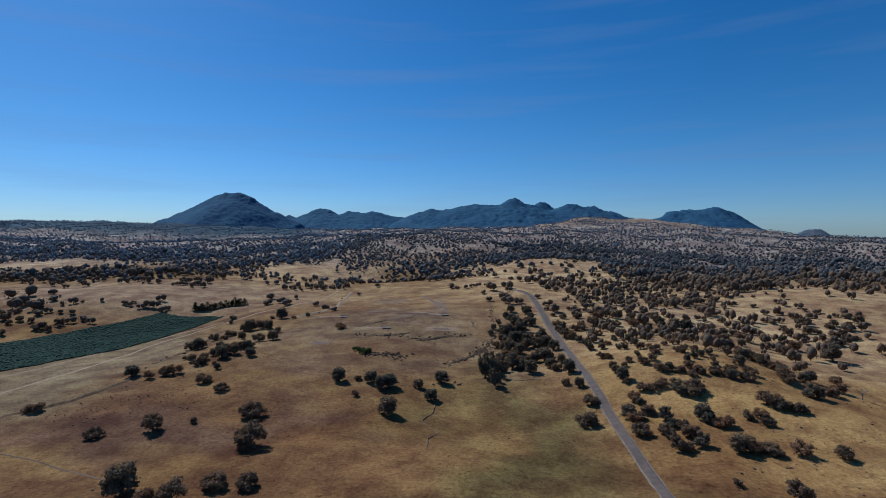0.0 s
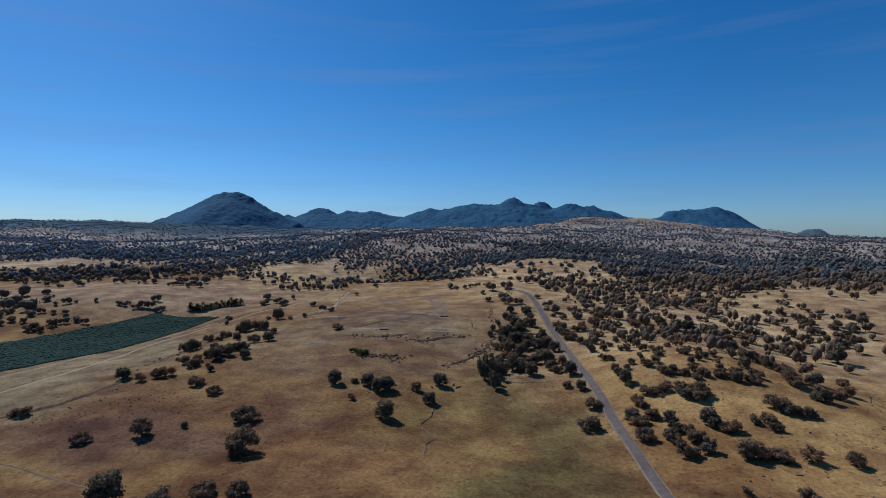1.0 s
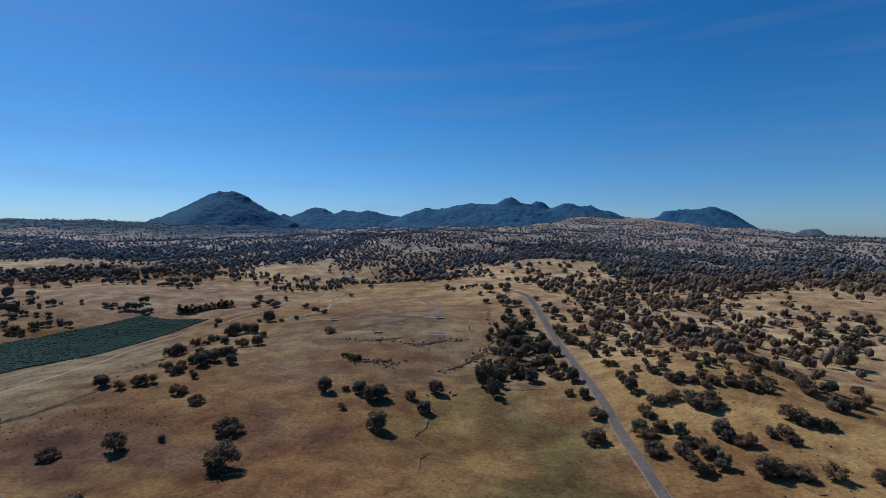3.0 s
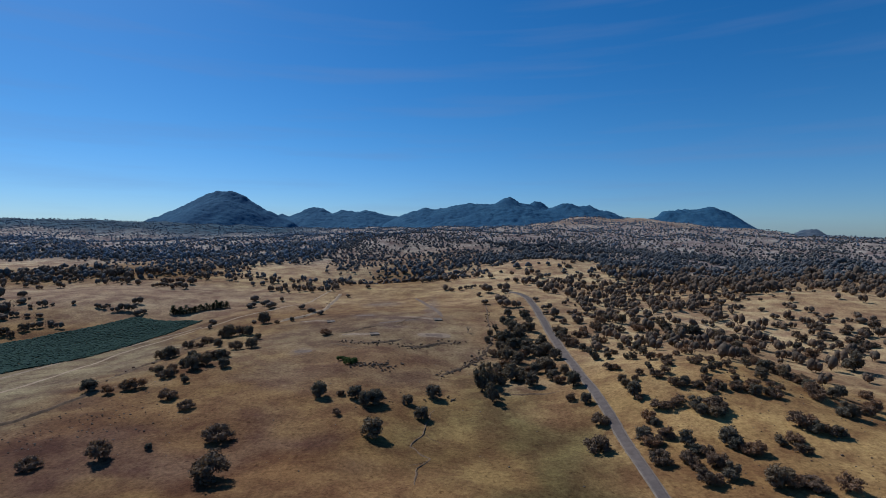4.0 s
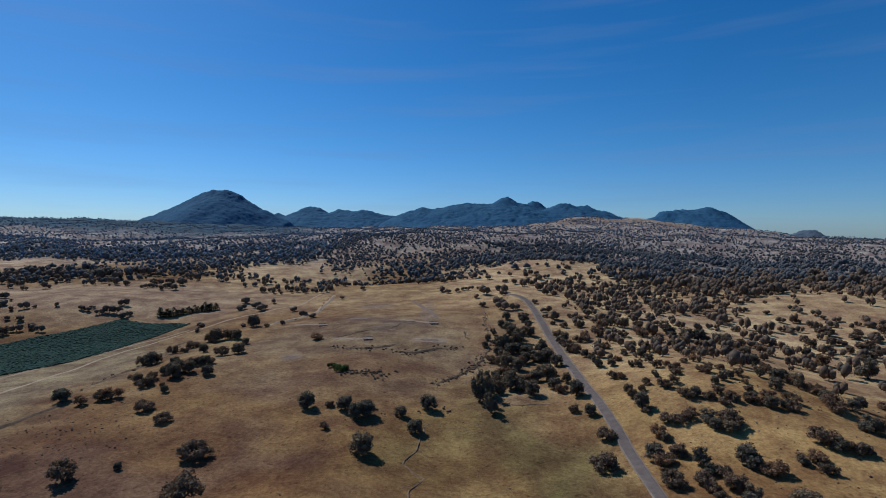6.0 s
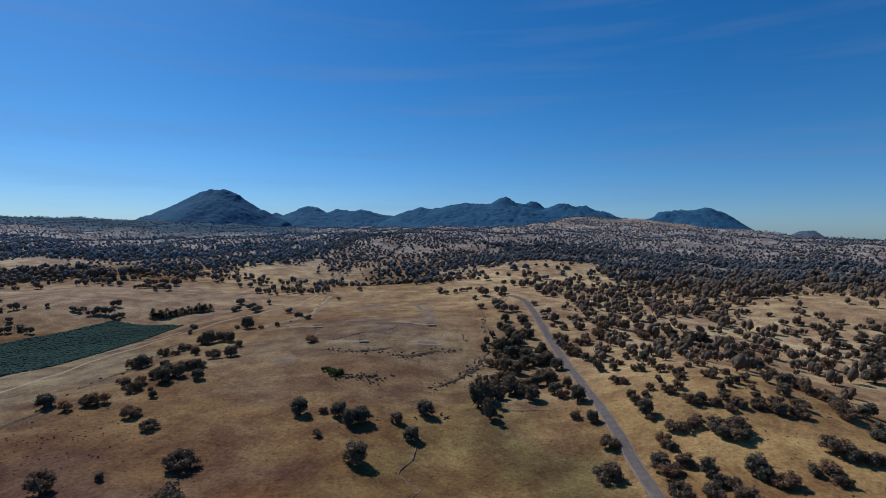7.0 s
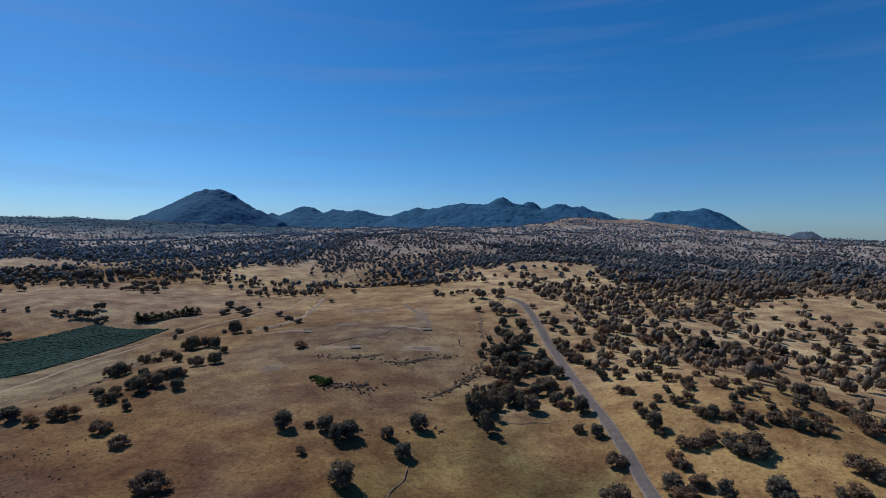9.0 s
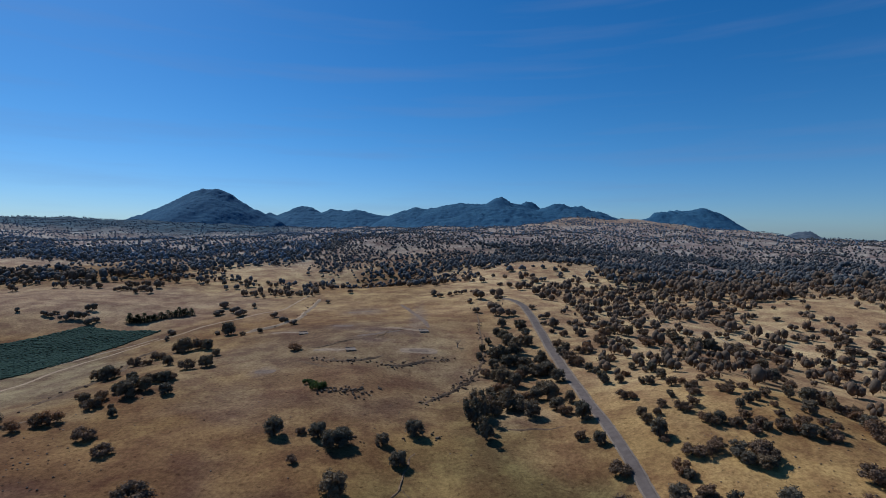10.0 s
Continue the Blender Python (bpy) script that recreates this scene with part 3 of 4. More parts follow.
OAKS_OPEN_B = [
    (-76.0, 118.5, 8.0), (-63.0, 115.4, 6.7), (-56.4, 123.5, 5.8), (-48.2, 123.5, 5.0), (-142.7, 176.2, 5.5), (84.1, 118.2, 5.6), (109.3, 136.7, 4.3), (72.8, 124.3, 2.0),
    (-68.9, 115.5, 4.4),
]
OAKS_GROVE_A = [
    (-135.7, 271.4, 5.6), (-129.9, 268.6, 6.8), (-128.6, 270.6, 5.0), (-108.8, 239.8, 4.4), (-121.6, 239.0, 2.7), (-114.9, 231.8, 4.3), (-109.2, 227.2, 5.7), (-110.3, 233.7, 4.3),
    (-101.5, 224.3, 2.0), (-97.9, 219.2, 3.0), (-103.2, 235.4, 6.5), (-104.4, 242.3, 5.6), (-113.2, 256.8, 4.8), (-131.2, 290.3, 5.4), (-124.9, 289.2, 4.7), (-127.1, 303.3, 6.4),
    (-99.7, 241.7, 5.5), (-102.1, 251.9, 5.8), (-112.7, 283.6, 5.2), (-97.3, 250.8, 5.1), (-96.9, 253.5, 4.7), (-91.1, 238.5, 4.9), (-119.3, 312.8, 8.0), (-123.6, 314.4, 5.1),
    (-99.0, 272.5, 6.3), (-112.2, 315.5, 8.1), (-106.8, 311.4, 5.8), (-92.8, 276.6, 6.4), (-96.3, 295.8, 4.1), (-118.2, 348.5, 4.1), (-109.6, 343.9, 8.1), (-100.2, 340.0, 3.2),
    (-91.7, 343.7, 3.2), (-144.9, 346.0, 4.1),
]
OAKS_PASTURE_A = [
    (-99.1, 392.5, 5.7), (-85.8, 372.5, 6.2), (-79.1, 364.4, 5.3), (-76.3, 462.7, 4.8), (-84.0, 603.2, 6.4), (-64.2, 498.3, 6.3), (-45.0, 602.1, 6.4), (-38.0, 600.2, 5.1),
    (-22.1, 549.9, 8.1), (-14.0, 525.4, 7.8), (-6.0, 532.7, 9.0), (3.0, 553.6, 10.5), (11.0, 530.4, 7.8), (8.0, 480.2, 8.1), (14.0, 472.2, 6.9), (21.0, 476.2, 5.0),
    (26.0, 480.2, 5.0), (30.0, 477.2, 5.0), (40.0, 475.3, 5.0), (-142.8, 406.6, 6.7), (-141.2, 411.2, 6.0), (-147.2, 436.4, 8.1), (-133.8, 416.8, 7.7), (-124.6, 401.3, 8.3),
    (-122.6, 404.4, 6.7), (-126.0, 437.3, 5.4),
]
OAKS_PASTURE_B = [
    (-262.2, 388.7, 4.8), (-241.9, 386.7, 5.6), (-238.3, 384.3, 5.5), (-238.2, 390.2, 4.1), (-226.8, 380.5, 6.2), (-223.4, 385.6, 7.2), (-218.6, 385.9, 7.1), (-210.8, 379.4, 7.0),
    (-208.4, 383.8, 6.3), (-224.8, 405.4, 8.3), (-222.7, 396.7, 4.0), (-259.4, 487.5, 5.0), (-253.5, 486.8, 8.1), (-246.2, 485.2, 6.1), (-234.5, 475.1, 6.9), (-237.8, 490.0, 8.2),
    (-226.3, 480.2, 7.0), (-359.2, 483.3, 6.0), (-149.6, 360.0, 5.2),
]
OAKS_ROADSIDE_A = [
    (56.1, 431.0, 7.3), (48.9, 396.2, 9.6), (57.3, 382.1, 8.2), (47.6, 357.7, 6.0), (42.0, 336.8, 4.8), (57.6, 357.0, 5.2), (58.5, 351.1, 6.7), (58.2, 337.8, 4.8),
    (45.5, 316.3, 7.4), (47.6, 313.4, 6.7), (47.7, 306.2, 7.3), (56.2, 318.9, 5.3), (37.5, 296.5, 7.0), (40.5, 288.9, 6.1), (43.7, 289.2, 5.4), (46.9, 286.7, 5.4),
    (49.9, 285.7, 5.4), (55.6, 287.3, 6.1), (57.6, 292.1, 4.8), (33.5, 270.8, 6.9), (35.0, 265.0, 6.1), (42.7, 271.0, 5.0), (39.8, 272.3, 3.8), (52.3, 274.2, 6.4),
    (55.7, 273.1, 6.9), (57.3, 262.0, 6.1), (52.6, 248.7, 4.1), (31.9, 252.7, 5.8), (34.4, 245.5, 5.6), (32.4, 235.9, 7.5), (36.8, 233.6, 6.9), (39.4, 228.1, 6.2),
    (41.4, 243.4, 5.0), (49.0, 243.9, 7.3), (49.4, 232.7, 5.3), (51.0, 227.5, 4.7), (46.2, 251.6, 4.1), (27.2, 231.3, 4.8), (27.9, 249.9, 4.6), (30.8, 307.1, 3.6),
    (28.0, 296.7, 3.5), (35.0, 318.2, 3.8),
]
OAKS_ROADSIDE_B = [
    (40.2, 297.7, 6.3), (44.4, 301.7, 6.4), (45.2, 273.4, 5.8), (50.0, 276.0, 5.8), (39.6, 261.7, 6.0), (44.0, 243.4, 5.6), (48.3, 252.5, 5.2), (28.2, 241.3, 5.5),
    (24.2, 235.0, 6.5), (33.3, 285.0, 5.3), (45.1, 330.8, 6.2), (52.3, 321.8, 6.1), (34.7, 299.4, 4.9), (28.7, 273.2, 4.5),
]
OAKS_ROADSLOPE_A = [
    (75.1, 400.4, 5.4), (74.2, 373.1, 5.0), (77.2, 373.0, 4.2), (73.3, 359.3, 4.0), (76.3, 355.2, 4.0), (74.5, 342.1, 3.0), (70.3, 313.9, 5.5), (68.2, 299.2, 4.6),
    (68.0, 283.0, 7.4), (70.5, 277.1, 5.4), (71.0, 301.1, 5.3), (78.5, 299.0, 5.9), (83.1, 303.5, 5.3), (88.2, 335.7, 4.5), (79.4, 335.5, 4.5), (90.1, 359.4, 4.8),
    (96.1, 358.3, 4.8), (101.1, 360.3, 4.8), (107.1, 385.4, 6.1), (105.1, 392.3, 5.3), (101.2, 347.8, 5.5), (100.0, 329.0, 6.6), (92.9, 312.8, 6.9), (105.0, 334.1, 6.0),
    (111.1, 361.5, 6.5), (124.2, 380.7, 5.1), (72.3, 268.0, 4.1), (74.3, 263.9, 3.4), (72.6, 251.2, 4.9), (81.5, 274.0, 4.2), (86.0, 280.7, 4.3), (97.6, 301.8, 4.7),
    (106.8, 313.3, 5.6),
]
OAKS_ROADSLOPE_B = [
    (117.1, 337.4, 6.0), (72.8, 230.2, 4.5), (74.6, 227.1, 3.4), (78.0, 248.7, 3.8), (83.1, 255.2, 3.4), (89.3, 264.2, 3.5), (101.5, 284.9, 3.8), (83.6, 241.2, 3.1),
    (85.5, 238.7, 3.7), (93.9, 256.4, 4.4), (126.2, 339.5, 6.1), (118.8, 315.5, 6.3), (75.6, 210.7, 2.7), (71.1, 211.6, 3.2), (70.5, 206.4, 3.1), (70.6, 197.9, 5.1),
    (70.9, 194.4, 2.5), (124.3, 368.8, 5.0), (130.4, 365.0, 5.7),
]
OAKS_OAKSLOPE_A = [
    (140.7, 357.7, 5.5), (140.5, 349.3, 5.3), (138.3, 328.7, 7.9), (139.3, 323.7, 5.6), (127.0, 318.9, 3.5), (122.3, 301.4, 5.3), (122.8, 284.9, 4.3), (102.7, 268.2, 5.8),
    (92.1, 243.5, 4.1), (91.0, 233.4, 4.0), (95.8, 235.4, 3.0), (93.7, 225.5, 3.8), (96.8, 228.9, 2.9), (103.2, 236.0, 3.1), (143.2, 313.5, 7.5), (131.1, 295.0, 4.5),
    (107.9, 237.8, 3.5), (121.7, 266.2, 3.4), (149.4, 312.8, 6.8), (152.5, 312.0, 6.1), (174.9, 347.7, 5.4), (191.0, 374.9, 8.2), (196.2, 365.8, 5.7), (189.1, 344.4, 6.7),
    (133.1, 283.0, 3.6), (133.2, 276.2, 4.2), (135.4, 276.7, 3.6), (102.8, 222.7, 2.9), (104.0, 220.0, 3.8), (108.5, 226.5, 2.9), (111.0, 223.7, 3.4), (159.5, 303.9, 7.2),
    (160.8, 310.6, 5.4),
]
OAKS_OAKSLOPE_B = [
    (150.3, 284.7, 5.6), (153.5, 283.0, 5.5), (171.3, 308.4, 5.3), (156.6, 281.3, 6.1), (145.4, 257.7, 5.6), (120.7, 215.1, 4.2), (108.3, 212.1, 2.7), (113.0, 215.0, 3.7),
    (110.6, 206.8, 2.2), (108.3, 201.3, 2.6), (104.4, 210.1, 3.1), (174.1, 296.8, 5.8), (167.7, 283.1, 3.7), (153.0, 262.5, 2.9), (143.0, 244.7, 4.7), (128.5, 216.7, 5.1),
    (133.1, 220.6, 4.7), (119.7, 204.2, 4.3), (143.3, 234.9, 3.5), (83.0, 210.6, 3.6), (84.4, 209.2, 3.1), (85.2, 221.7, 2.9), (79.3, 215.4, 3.2), (87.9, 212.7, 3.6),
    (86.3, 202.5, 3.4), (87.0, 199.8, 4.2), (89.6, 200.6, 3.4), (93.2, 222.0, 3.7), (93.2, 198.1, 3.4), (97.2, 200.4, 3.4), (95.2, 192.9, 3.2), (100.3, 207.6, 2.6),
    (98.9, 195.8, 3.7),
]
OAKS_OAKSLOPE_C = [
    (99.6, 193.7, 2.8), (103.3, 193.5, 2.4), (110.8, 196.2, 2.9), (113.4, 197.1, 2.4), (118.0, 196.5, 2.9), (191.4, 312.6, 4.1),
]
OAKS_DOWNSLOPE_A = [
    (236.0, 386.3, 5.6), (231.6, 363.4, 6.1), (241.8, 361.7, 5.3), (242.2, 351.0, 6.6), (220.9, 341.7, 6.3), (224.4, 344.3, 6.4), (219.4, 345.5, 5.0), (216.8, 322.7, 5.3),
    (212.3, 311.8, 6.4), (198.8, 296.6, 4.2), (193.8, 279.2, 7.4), (178.7, 256.5, 3.6), (214.3, 299.6, 4.9), (240.0, 337.4, 5.6), (237.2, 329.8, 5.5), (227.2, 315.8, 5.2),
    (232.0, 313.8, 4.6), (224.5, 299.3, 4.3), (245.5, 321.6, 5.3), (252.1, 326.4, 5.4), (222.4, 288.1, 5.9), (226.6, 288.3, 5.4), (233.2, 292.8, 5.5), (238.4, 308.1, 5.8),
    (243.2, 307.8, 5.0), (241.2, 299.8, 4.4), (199.0, 257.9, 8.8), (254.3, 316.1, 5.9), (274.2, 343.0, 7.1), (279.4, 354.3, 6.7), (269.4, 347.7, 4.4), (254.1, 348.3, 6.6),
    (264.9, 359.7, 6.7),
]
OAKS_DOWNSLOPE_B = [
    (262.0, 373.6, 6.2), (261.9, 367.9, 4.6), (283.8, 346.4, 5.8), (271.5, 331.1, 6.2), (257.6, 390.0, 6.6), (256.4, 383.1, 5.6), (244.3, 299.1, 4.3), (131.0, 209.0, 4.2),
    (132.6, 214.4, 3.9), (133.2, 206.6, 3.7), (139.4, 211.5, 3.4), (143.5, 214.1, 2.6), (207.7, 420.6, 4.4), (229.3, 398.2, 4.2),
]
OAKS_NEARSLOPE_A = [
    (74.4, 186.9, 4.7), (76.9, 185.4, 4.0), (80.5, 186.9, 4.0), (83.0, 189.8, 2.6), (68.7, 181.0, 4.2), (69.2, 178.2, 2.8), (62.8, 170.8, 4.9), (68.9, 169.9, 4.2),
    (65.0, 166.9, 3.8), (62.8, 166.2, 4.4), (61.7, 157.0, 5.0), (69.8, 168.2, 2.9), (72.5, 164.0, 4.1), (72.6, 159.4, 3.0), (84.6, 183.0, 4.6), (85.2, 179.5, 3.8),
    (91.1, 183.9, 5.0), (91.4, 179.9, 4.2), (104.7, 194.4, 3.8), (107.3, 192.2, 3.0), (108.5, 189.7, 4.1), (112.8, 189.7, 3.4), (114.1, 188.2, 4.0), (119.4, 193.7, 3.1),
    (87.9, 177.4, 4.1), (90.0, 177.9, 2.8), (84.1, 162.5, 5.3), (84.4, 159.7, 4.0), (86.6, 157.1, 4.2), (88.3, 156.4, 4.1), (97.0, 160.3, 3.1), (108.9, 169.3, 5.9),
    (110.9, 168.6, 5.2),
]
OAKS_NEARSLOPE_B = [
    (110.9, 165.2, 4.1), (101.6, 161.0, 4.0), (99.5, 156.2, 3.0), (101.5, 155.6, 2.7), (114.5, 164.4, 4.4), (116.0, 163.8, 3.1), (117.8, 163.4, 2.2), (131.2, 193.7, 5.7),
    (130.5, 190.6, 4.9), (132.9, 198.2, 4.3), (134.3, 204.6, 3.7), (139.1, 195.1, 3.9), (145.2, 199.4, 4.0), (131.2, 179.8, 5.2), (133.9, 180.3, 5.0), (161.7, 207.8, 4.1),
    (142.3, 184.7, 4.7), (149.4, 190.2, 4.5), (69.0, 155.6, 4.4), (75.4, 157.8, 3.3), (69.4, 152.6, 2.8), (74.8, 152.8, 4.6), (76.2, 151.6, 3.7), (75.6, 147.0, 4.2),
    (68.7, 145.8, 4.6), (70.9, 145.4, 3.7), (83.4, 141.5, 5.2), (86.5, 142.7, 4.5), (87.3, 140.7, 3.9), (91.4, 140.7, 4.4), (92.2, 139.0, 3.6), (99.2, 138.8, 4.7),
]
OAKS_BEND_A = [
    (34.0, 434.5, 6.3), (44.0, 445.5, 11.3), (56.1, 447.5, 10.5), (49.5, 403.3, 10.5), (35.1, 393.5, 6.4), (47.7, 381.7, 9.7), (34.0, 483.4, 4.8), (56.0, 535.2, 9.1),
    (55.0, 590.2, 8.3), (69.0, 571.2, 5.8), (68.0, 511.2, 6.1), (40.0, 548.5, 4.9), (23.0, 595.3, 12.0), (31.0, 600.3, 8.5), (10.0, 571.3, 11.5), (91.0, 587.2, 11.9),
    (103.0, 584.2, 10.0), (91.0, 622.2, 8.9), (83.1, 645.5, 11.2), (123.0, 588.1, 8.3), (116.0, 597.2, 5.4), (152.2, 617.9, 11.9), (153.1, 591.4, 7.2), (143.1, 570.2, 8.6),
    (132.1, 548.2, 6.6), (147.1, 548.4, 5.5), (103.0, 531.2, 10.6), (113.0, 537.2, 8.1), (91.0, 491.2, 6.8), (191.8, 673.4, 8.3), (223.1, 737.4, 15.3), (228.1, 706.2, 14.6),
    (226.2, 658.7, 8.1),
]
OAKS_GROVE_B = [
    (-292.0, 338.2, 7.1), (-309.3, 364.0, 10.3), (-307.9, 371.2, 12.2), (-294.6, 365.0, 11.8), (-349.2, 407.5, 11.6), (-328.9, 402.1, 13.1), (-293.1, 370.8, 10.2), (-298.0, 386.3, 7.7),
    (-317.7, 413.9, 6.7), (-301.7, 400.0, 2.9), (-282.2, 376.7, 5.1), (-277.1, 380.0, 6.8), (-273.8, 384.4, 3.3), (-283.5, 330.3, 4.3), (-282.4, 337.9, 4.8), (-274.0, 336.8, 4.3),
    (-299.7, 356.4, 6.7), (-257.6, 323.2, 7.8), (-250.4, 320.9, 4.2), (-251.8, 332.2, 6.6), (-250.4, 340.5, 7.6), (-245.8, 344.7, 6.7), (-237.7, 341.4, 5.4), (-270.5, 357.2, 5.1),
    (-262.4, 357.0, 6.4), (-267.3, 306.5, 4.4), (-308.5, 351.0, 6.7), (-280.9, 350.2, 6.5), (-278.4, 357.1, 5.9), (-294.2, 327.9, 8.2), (-325.5, 366.8, 10.5),
]
OAK_SITES = OAKS_GROVE_B + OAKS_OPEN_A + OAKS_OPEN_B + OAKS_GROVE_A + OAKS_PASTURE_A + OAKS_PASTURE_B + OAKS_ROADSIDE_A + OAKS_ROADSIDE_B + OAKS_ROADSLOPE_A + OAKS_ROADSLOPE_B + OAKS_OAKSLOPE_A + OAKS_OAKSLOPE_B + OAKS_OAKSLOPE_C + OAKS_DOWNSLOPE_A + OAKS_DOWNSLOPE_B + OAKS_NEARSLOPE_A + OAKS_NEARSLOPE_B + OAKS_BEND_A
OAK_SITES.sort(key=lambda s: math.hypot(s[0], s[1]))
NEAR_OAKS, REST_OAKS = OAK_SITES[:300], OAK_SITES[300:]
pick = random.Random(5)
last = {}
for x, y, w in NEAR_OAKS:
    by_road = 10 < x < 60 and 200 < y < 420
    k = pick.choice((0, 0, 0, 4, 4, 3) if by_road else (0, 0, 1, 1, 2, 3, 3, 4, 5) if x > 60 else (0, 0, 1, 1, 3))
    s = max(w, 2.2) / 5.1 * (1.08 if x > 58 and y < 215 else 1.0)
    tall_pair = 14 < x < 27 and 200 < y < 232
    k = 4 if tall_pair else k
    m = Matrix.LocRotScale((x, y, height_at(x, y)), Euler((pick.uniform(-0.05, 0.05), pick.uniform(-0.05, 0.05), pick.uniform(0, 6.28))),
                           (s * pick.uniform(0.94, 1.06), s * pick.uniform(0.94, 1.06), s * (1.45 if tall_pair else pick.uniform(0.85, 1.15) if by_road else pick.uniform(0.9, 1.15) if y > 190 and x > 60 else pick.uniform(0.82, 1.02))))
    if k in last:
        copy_thing(OAK_KINDS[k], m)
    else:
        last[k] = m
for k, m in last.items():
    OAK_KINDS[k].matrix_basis = m


# ------------------------------------------------------------ far woods
def lumps(seed, count, flat):
    """A small far tree: a few uneven leafy lumps on a stub of trunk, 1 m wide."""
    g = random.Random(seed)
    vs, fs = [], []
    for k in range(count):
        w, r = g.uniform(0, 6.28), g.uniform(0.1, 0.3) if count > 1 else 0
        c = Vector((math.cos(w) * r, math.sin(w) * r, g.uniform(0.2, 0.45) * flat))
        rad = g.uniform(0.2, 0.32) if count > 1 else 0.46
        base = len(vs)
        for v in BALL_0[0]:
            f = g.uniform(0.72, 1.2)
            vs.append((c.x + v[0] * rad * f, c.y + v[1] * rad * f, max(0.06, c.z + v[2] * rad * f * flat)))
        fs += [[base + i for i in f] for f in BALL_0[1]]
    return np.array(vs), np.array(fs)


def leafy(seed):
    """A mid-distance tree, 1 m wide: lumps feathered with leaf sprays on a stub of trunk."""
    g = np.random.RandomState(seed)
    vs, fs = lumps(seed, 4, 1.0)
    n = 44
    d = g.normal(size=(n, 3))
    d /= np.linalg.norm(d, axis=1)[:, None]
    p = d * g.uniform(0.3, 0.5, (n, 1)) * (1, 1, 0.62) + (0, 0, 0.33)
    p[:, 2] = np.maximum(p[:, 2], 0.06)
    a = g.normal(size=(n, 3)) * 0.045
    b = g.normal(size=(n, 3)) * 0.045
    quad = np.stack([p - a, p + b, p + a], 1).reshape(-1, 3)
    stub = np.array([(-0.04, 0, -0.1), (0.04, 0, -0.1), (0, 0, 0.4), (0, -0.04, -0.1), (0, 0.04, -0.1), (0, 0, 0.4)])
    allv = np.concatenate([vs, quad, stub])
    f2 = np.arange(len(vs), len(allv)).reshape(-1, 3)
    return allv, np.concatenate([fs, f2])


def oak_shape(thing):
    """The crown and trunk of a built oak as plain arrays, about 1 m wide."""
    V, F, count = [], [], 0
    for o in thing.children:
        me = o.data
        me.calc_loop_triangles()
        v = np.empty(len(me.vertices) * 3)
        me.vertices.foreach_get("co", v)
        f = np.empty(len(me.loop_triangles) * 3, np.int32)
        me.loop_triangles.foreach_get("vertices", f)
        V.append(v.reshape(-1, 3) / 5.2)
        F.append(f.reshape(-1, 3) + count)
        count += len(me.vertices)
    return np.concatenate(V), np.concatenate(F)


FAR_SHAPES = {3: [oak_shape(o) for o in OAK_KINDS], 0: [leafy(k) for k in range(5)], 1: [lumps(40 + k, 3, 0.85) for k in range(6)], 2: [lumps(60 + k, 2, 0.95) for k in range(6)]}

# clearings and groves: x, y, reach across, reach along, how wooded
OPENINGS = [
    (115, 590, 70, 75, 0.10), (190, 770, 45, 40, 0.35), (85, 530, 45, 40, 0.12),
    (-165, 640, 62, 85, 0.03), (-210, 800, 60, 30, 0.35), (-60, 790, 45, 30, 0.5),
    (-485, 650, 115, 46, 0.0), (-250, 450, 150, 55, 0.0), (-35, 500, 75, 60, 0.0),
    (640, 1090, 230, 110, 0.5), (950, 1180, 420, 230, 0.4), (600, 1310, 170, 60, 0.06), (-300, 540, 60, 30, 0.25),
    (215, 355, 40, 40, 0.0), (150, 400, 25, 10, 0.1),
]
# dark wooded folds of the land, each a line of x, y, and its reach
FOLDS = [([(110, 700), (200, 650), (290, 615), (400, 560), (520, 480)], 42), ([(190, 560), (230, 500), (270, 450)], 22),
         ([(120, 800), (300, 790), (430, 740), (620, 640)], 40), ([(-560, 545), (-470, 550), (-313, 552), (-241, 640), (-185, 740), (-150, 830)], 32),
         ([(-700, 800), (-480, 740), (-340, 740), (-240, 820), (-100, 900)], 40), ([(-40, 640), (60, 660), (120, 720)], 30), ([(-900, 1000), (-500, 1000), (-200, 1080)], 45)]
GROVES = [(-125, 500, 30, 14), (-103, 560, 18, 40), (-112, 700, 30, 70), (0, 580, 60, 40), (230, 480, 90, 70), (-300, 560, 90, 18), (60, 700, 90, 60)]


def folds(x, y):
    """Nearness to the wooded folds, 0 to 1, with an uneven edge."""
    best = np.zeros(np.shape(x))
    for line, reach in FOLDS:
        wide = reach * (1 + 0.3 * rolling(x, y, 80, 6))
        for (x0, y0), (x1, y1) in zip(line, line[1:]):
            dx, dy = x1 - x0, y1 - y0
            u = np.clip(((x - x0) * dx + (y - y0) * dy) / (dx * dx + dy * dy), 0, 1)
            d = np.hypot(x - x0 - u * dx, y - y0 - u * dy) / wide
            best = np.maximum(best, 1 - step(d, 0.6, 1.3))
    return best


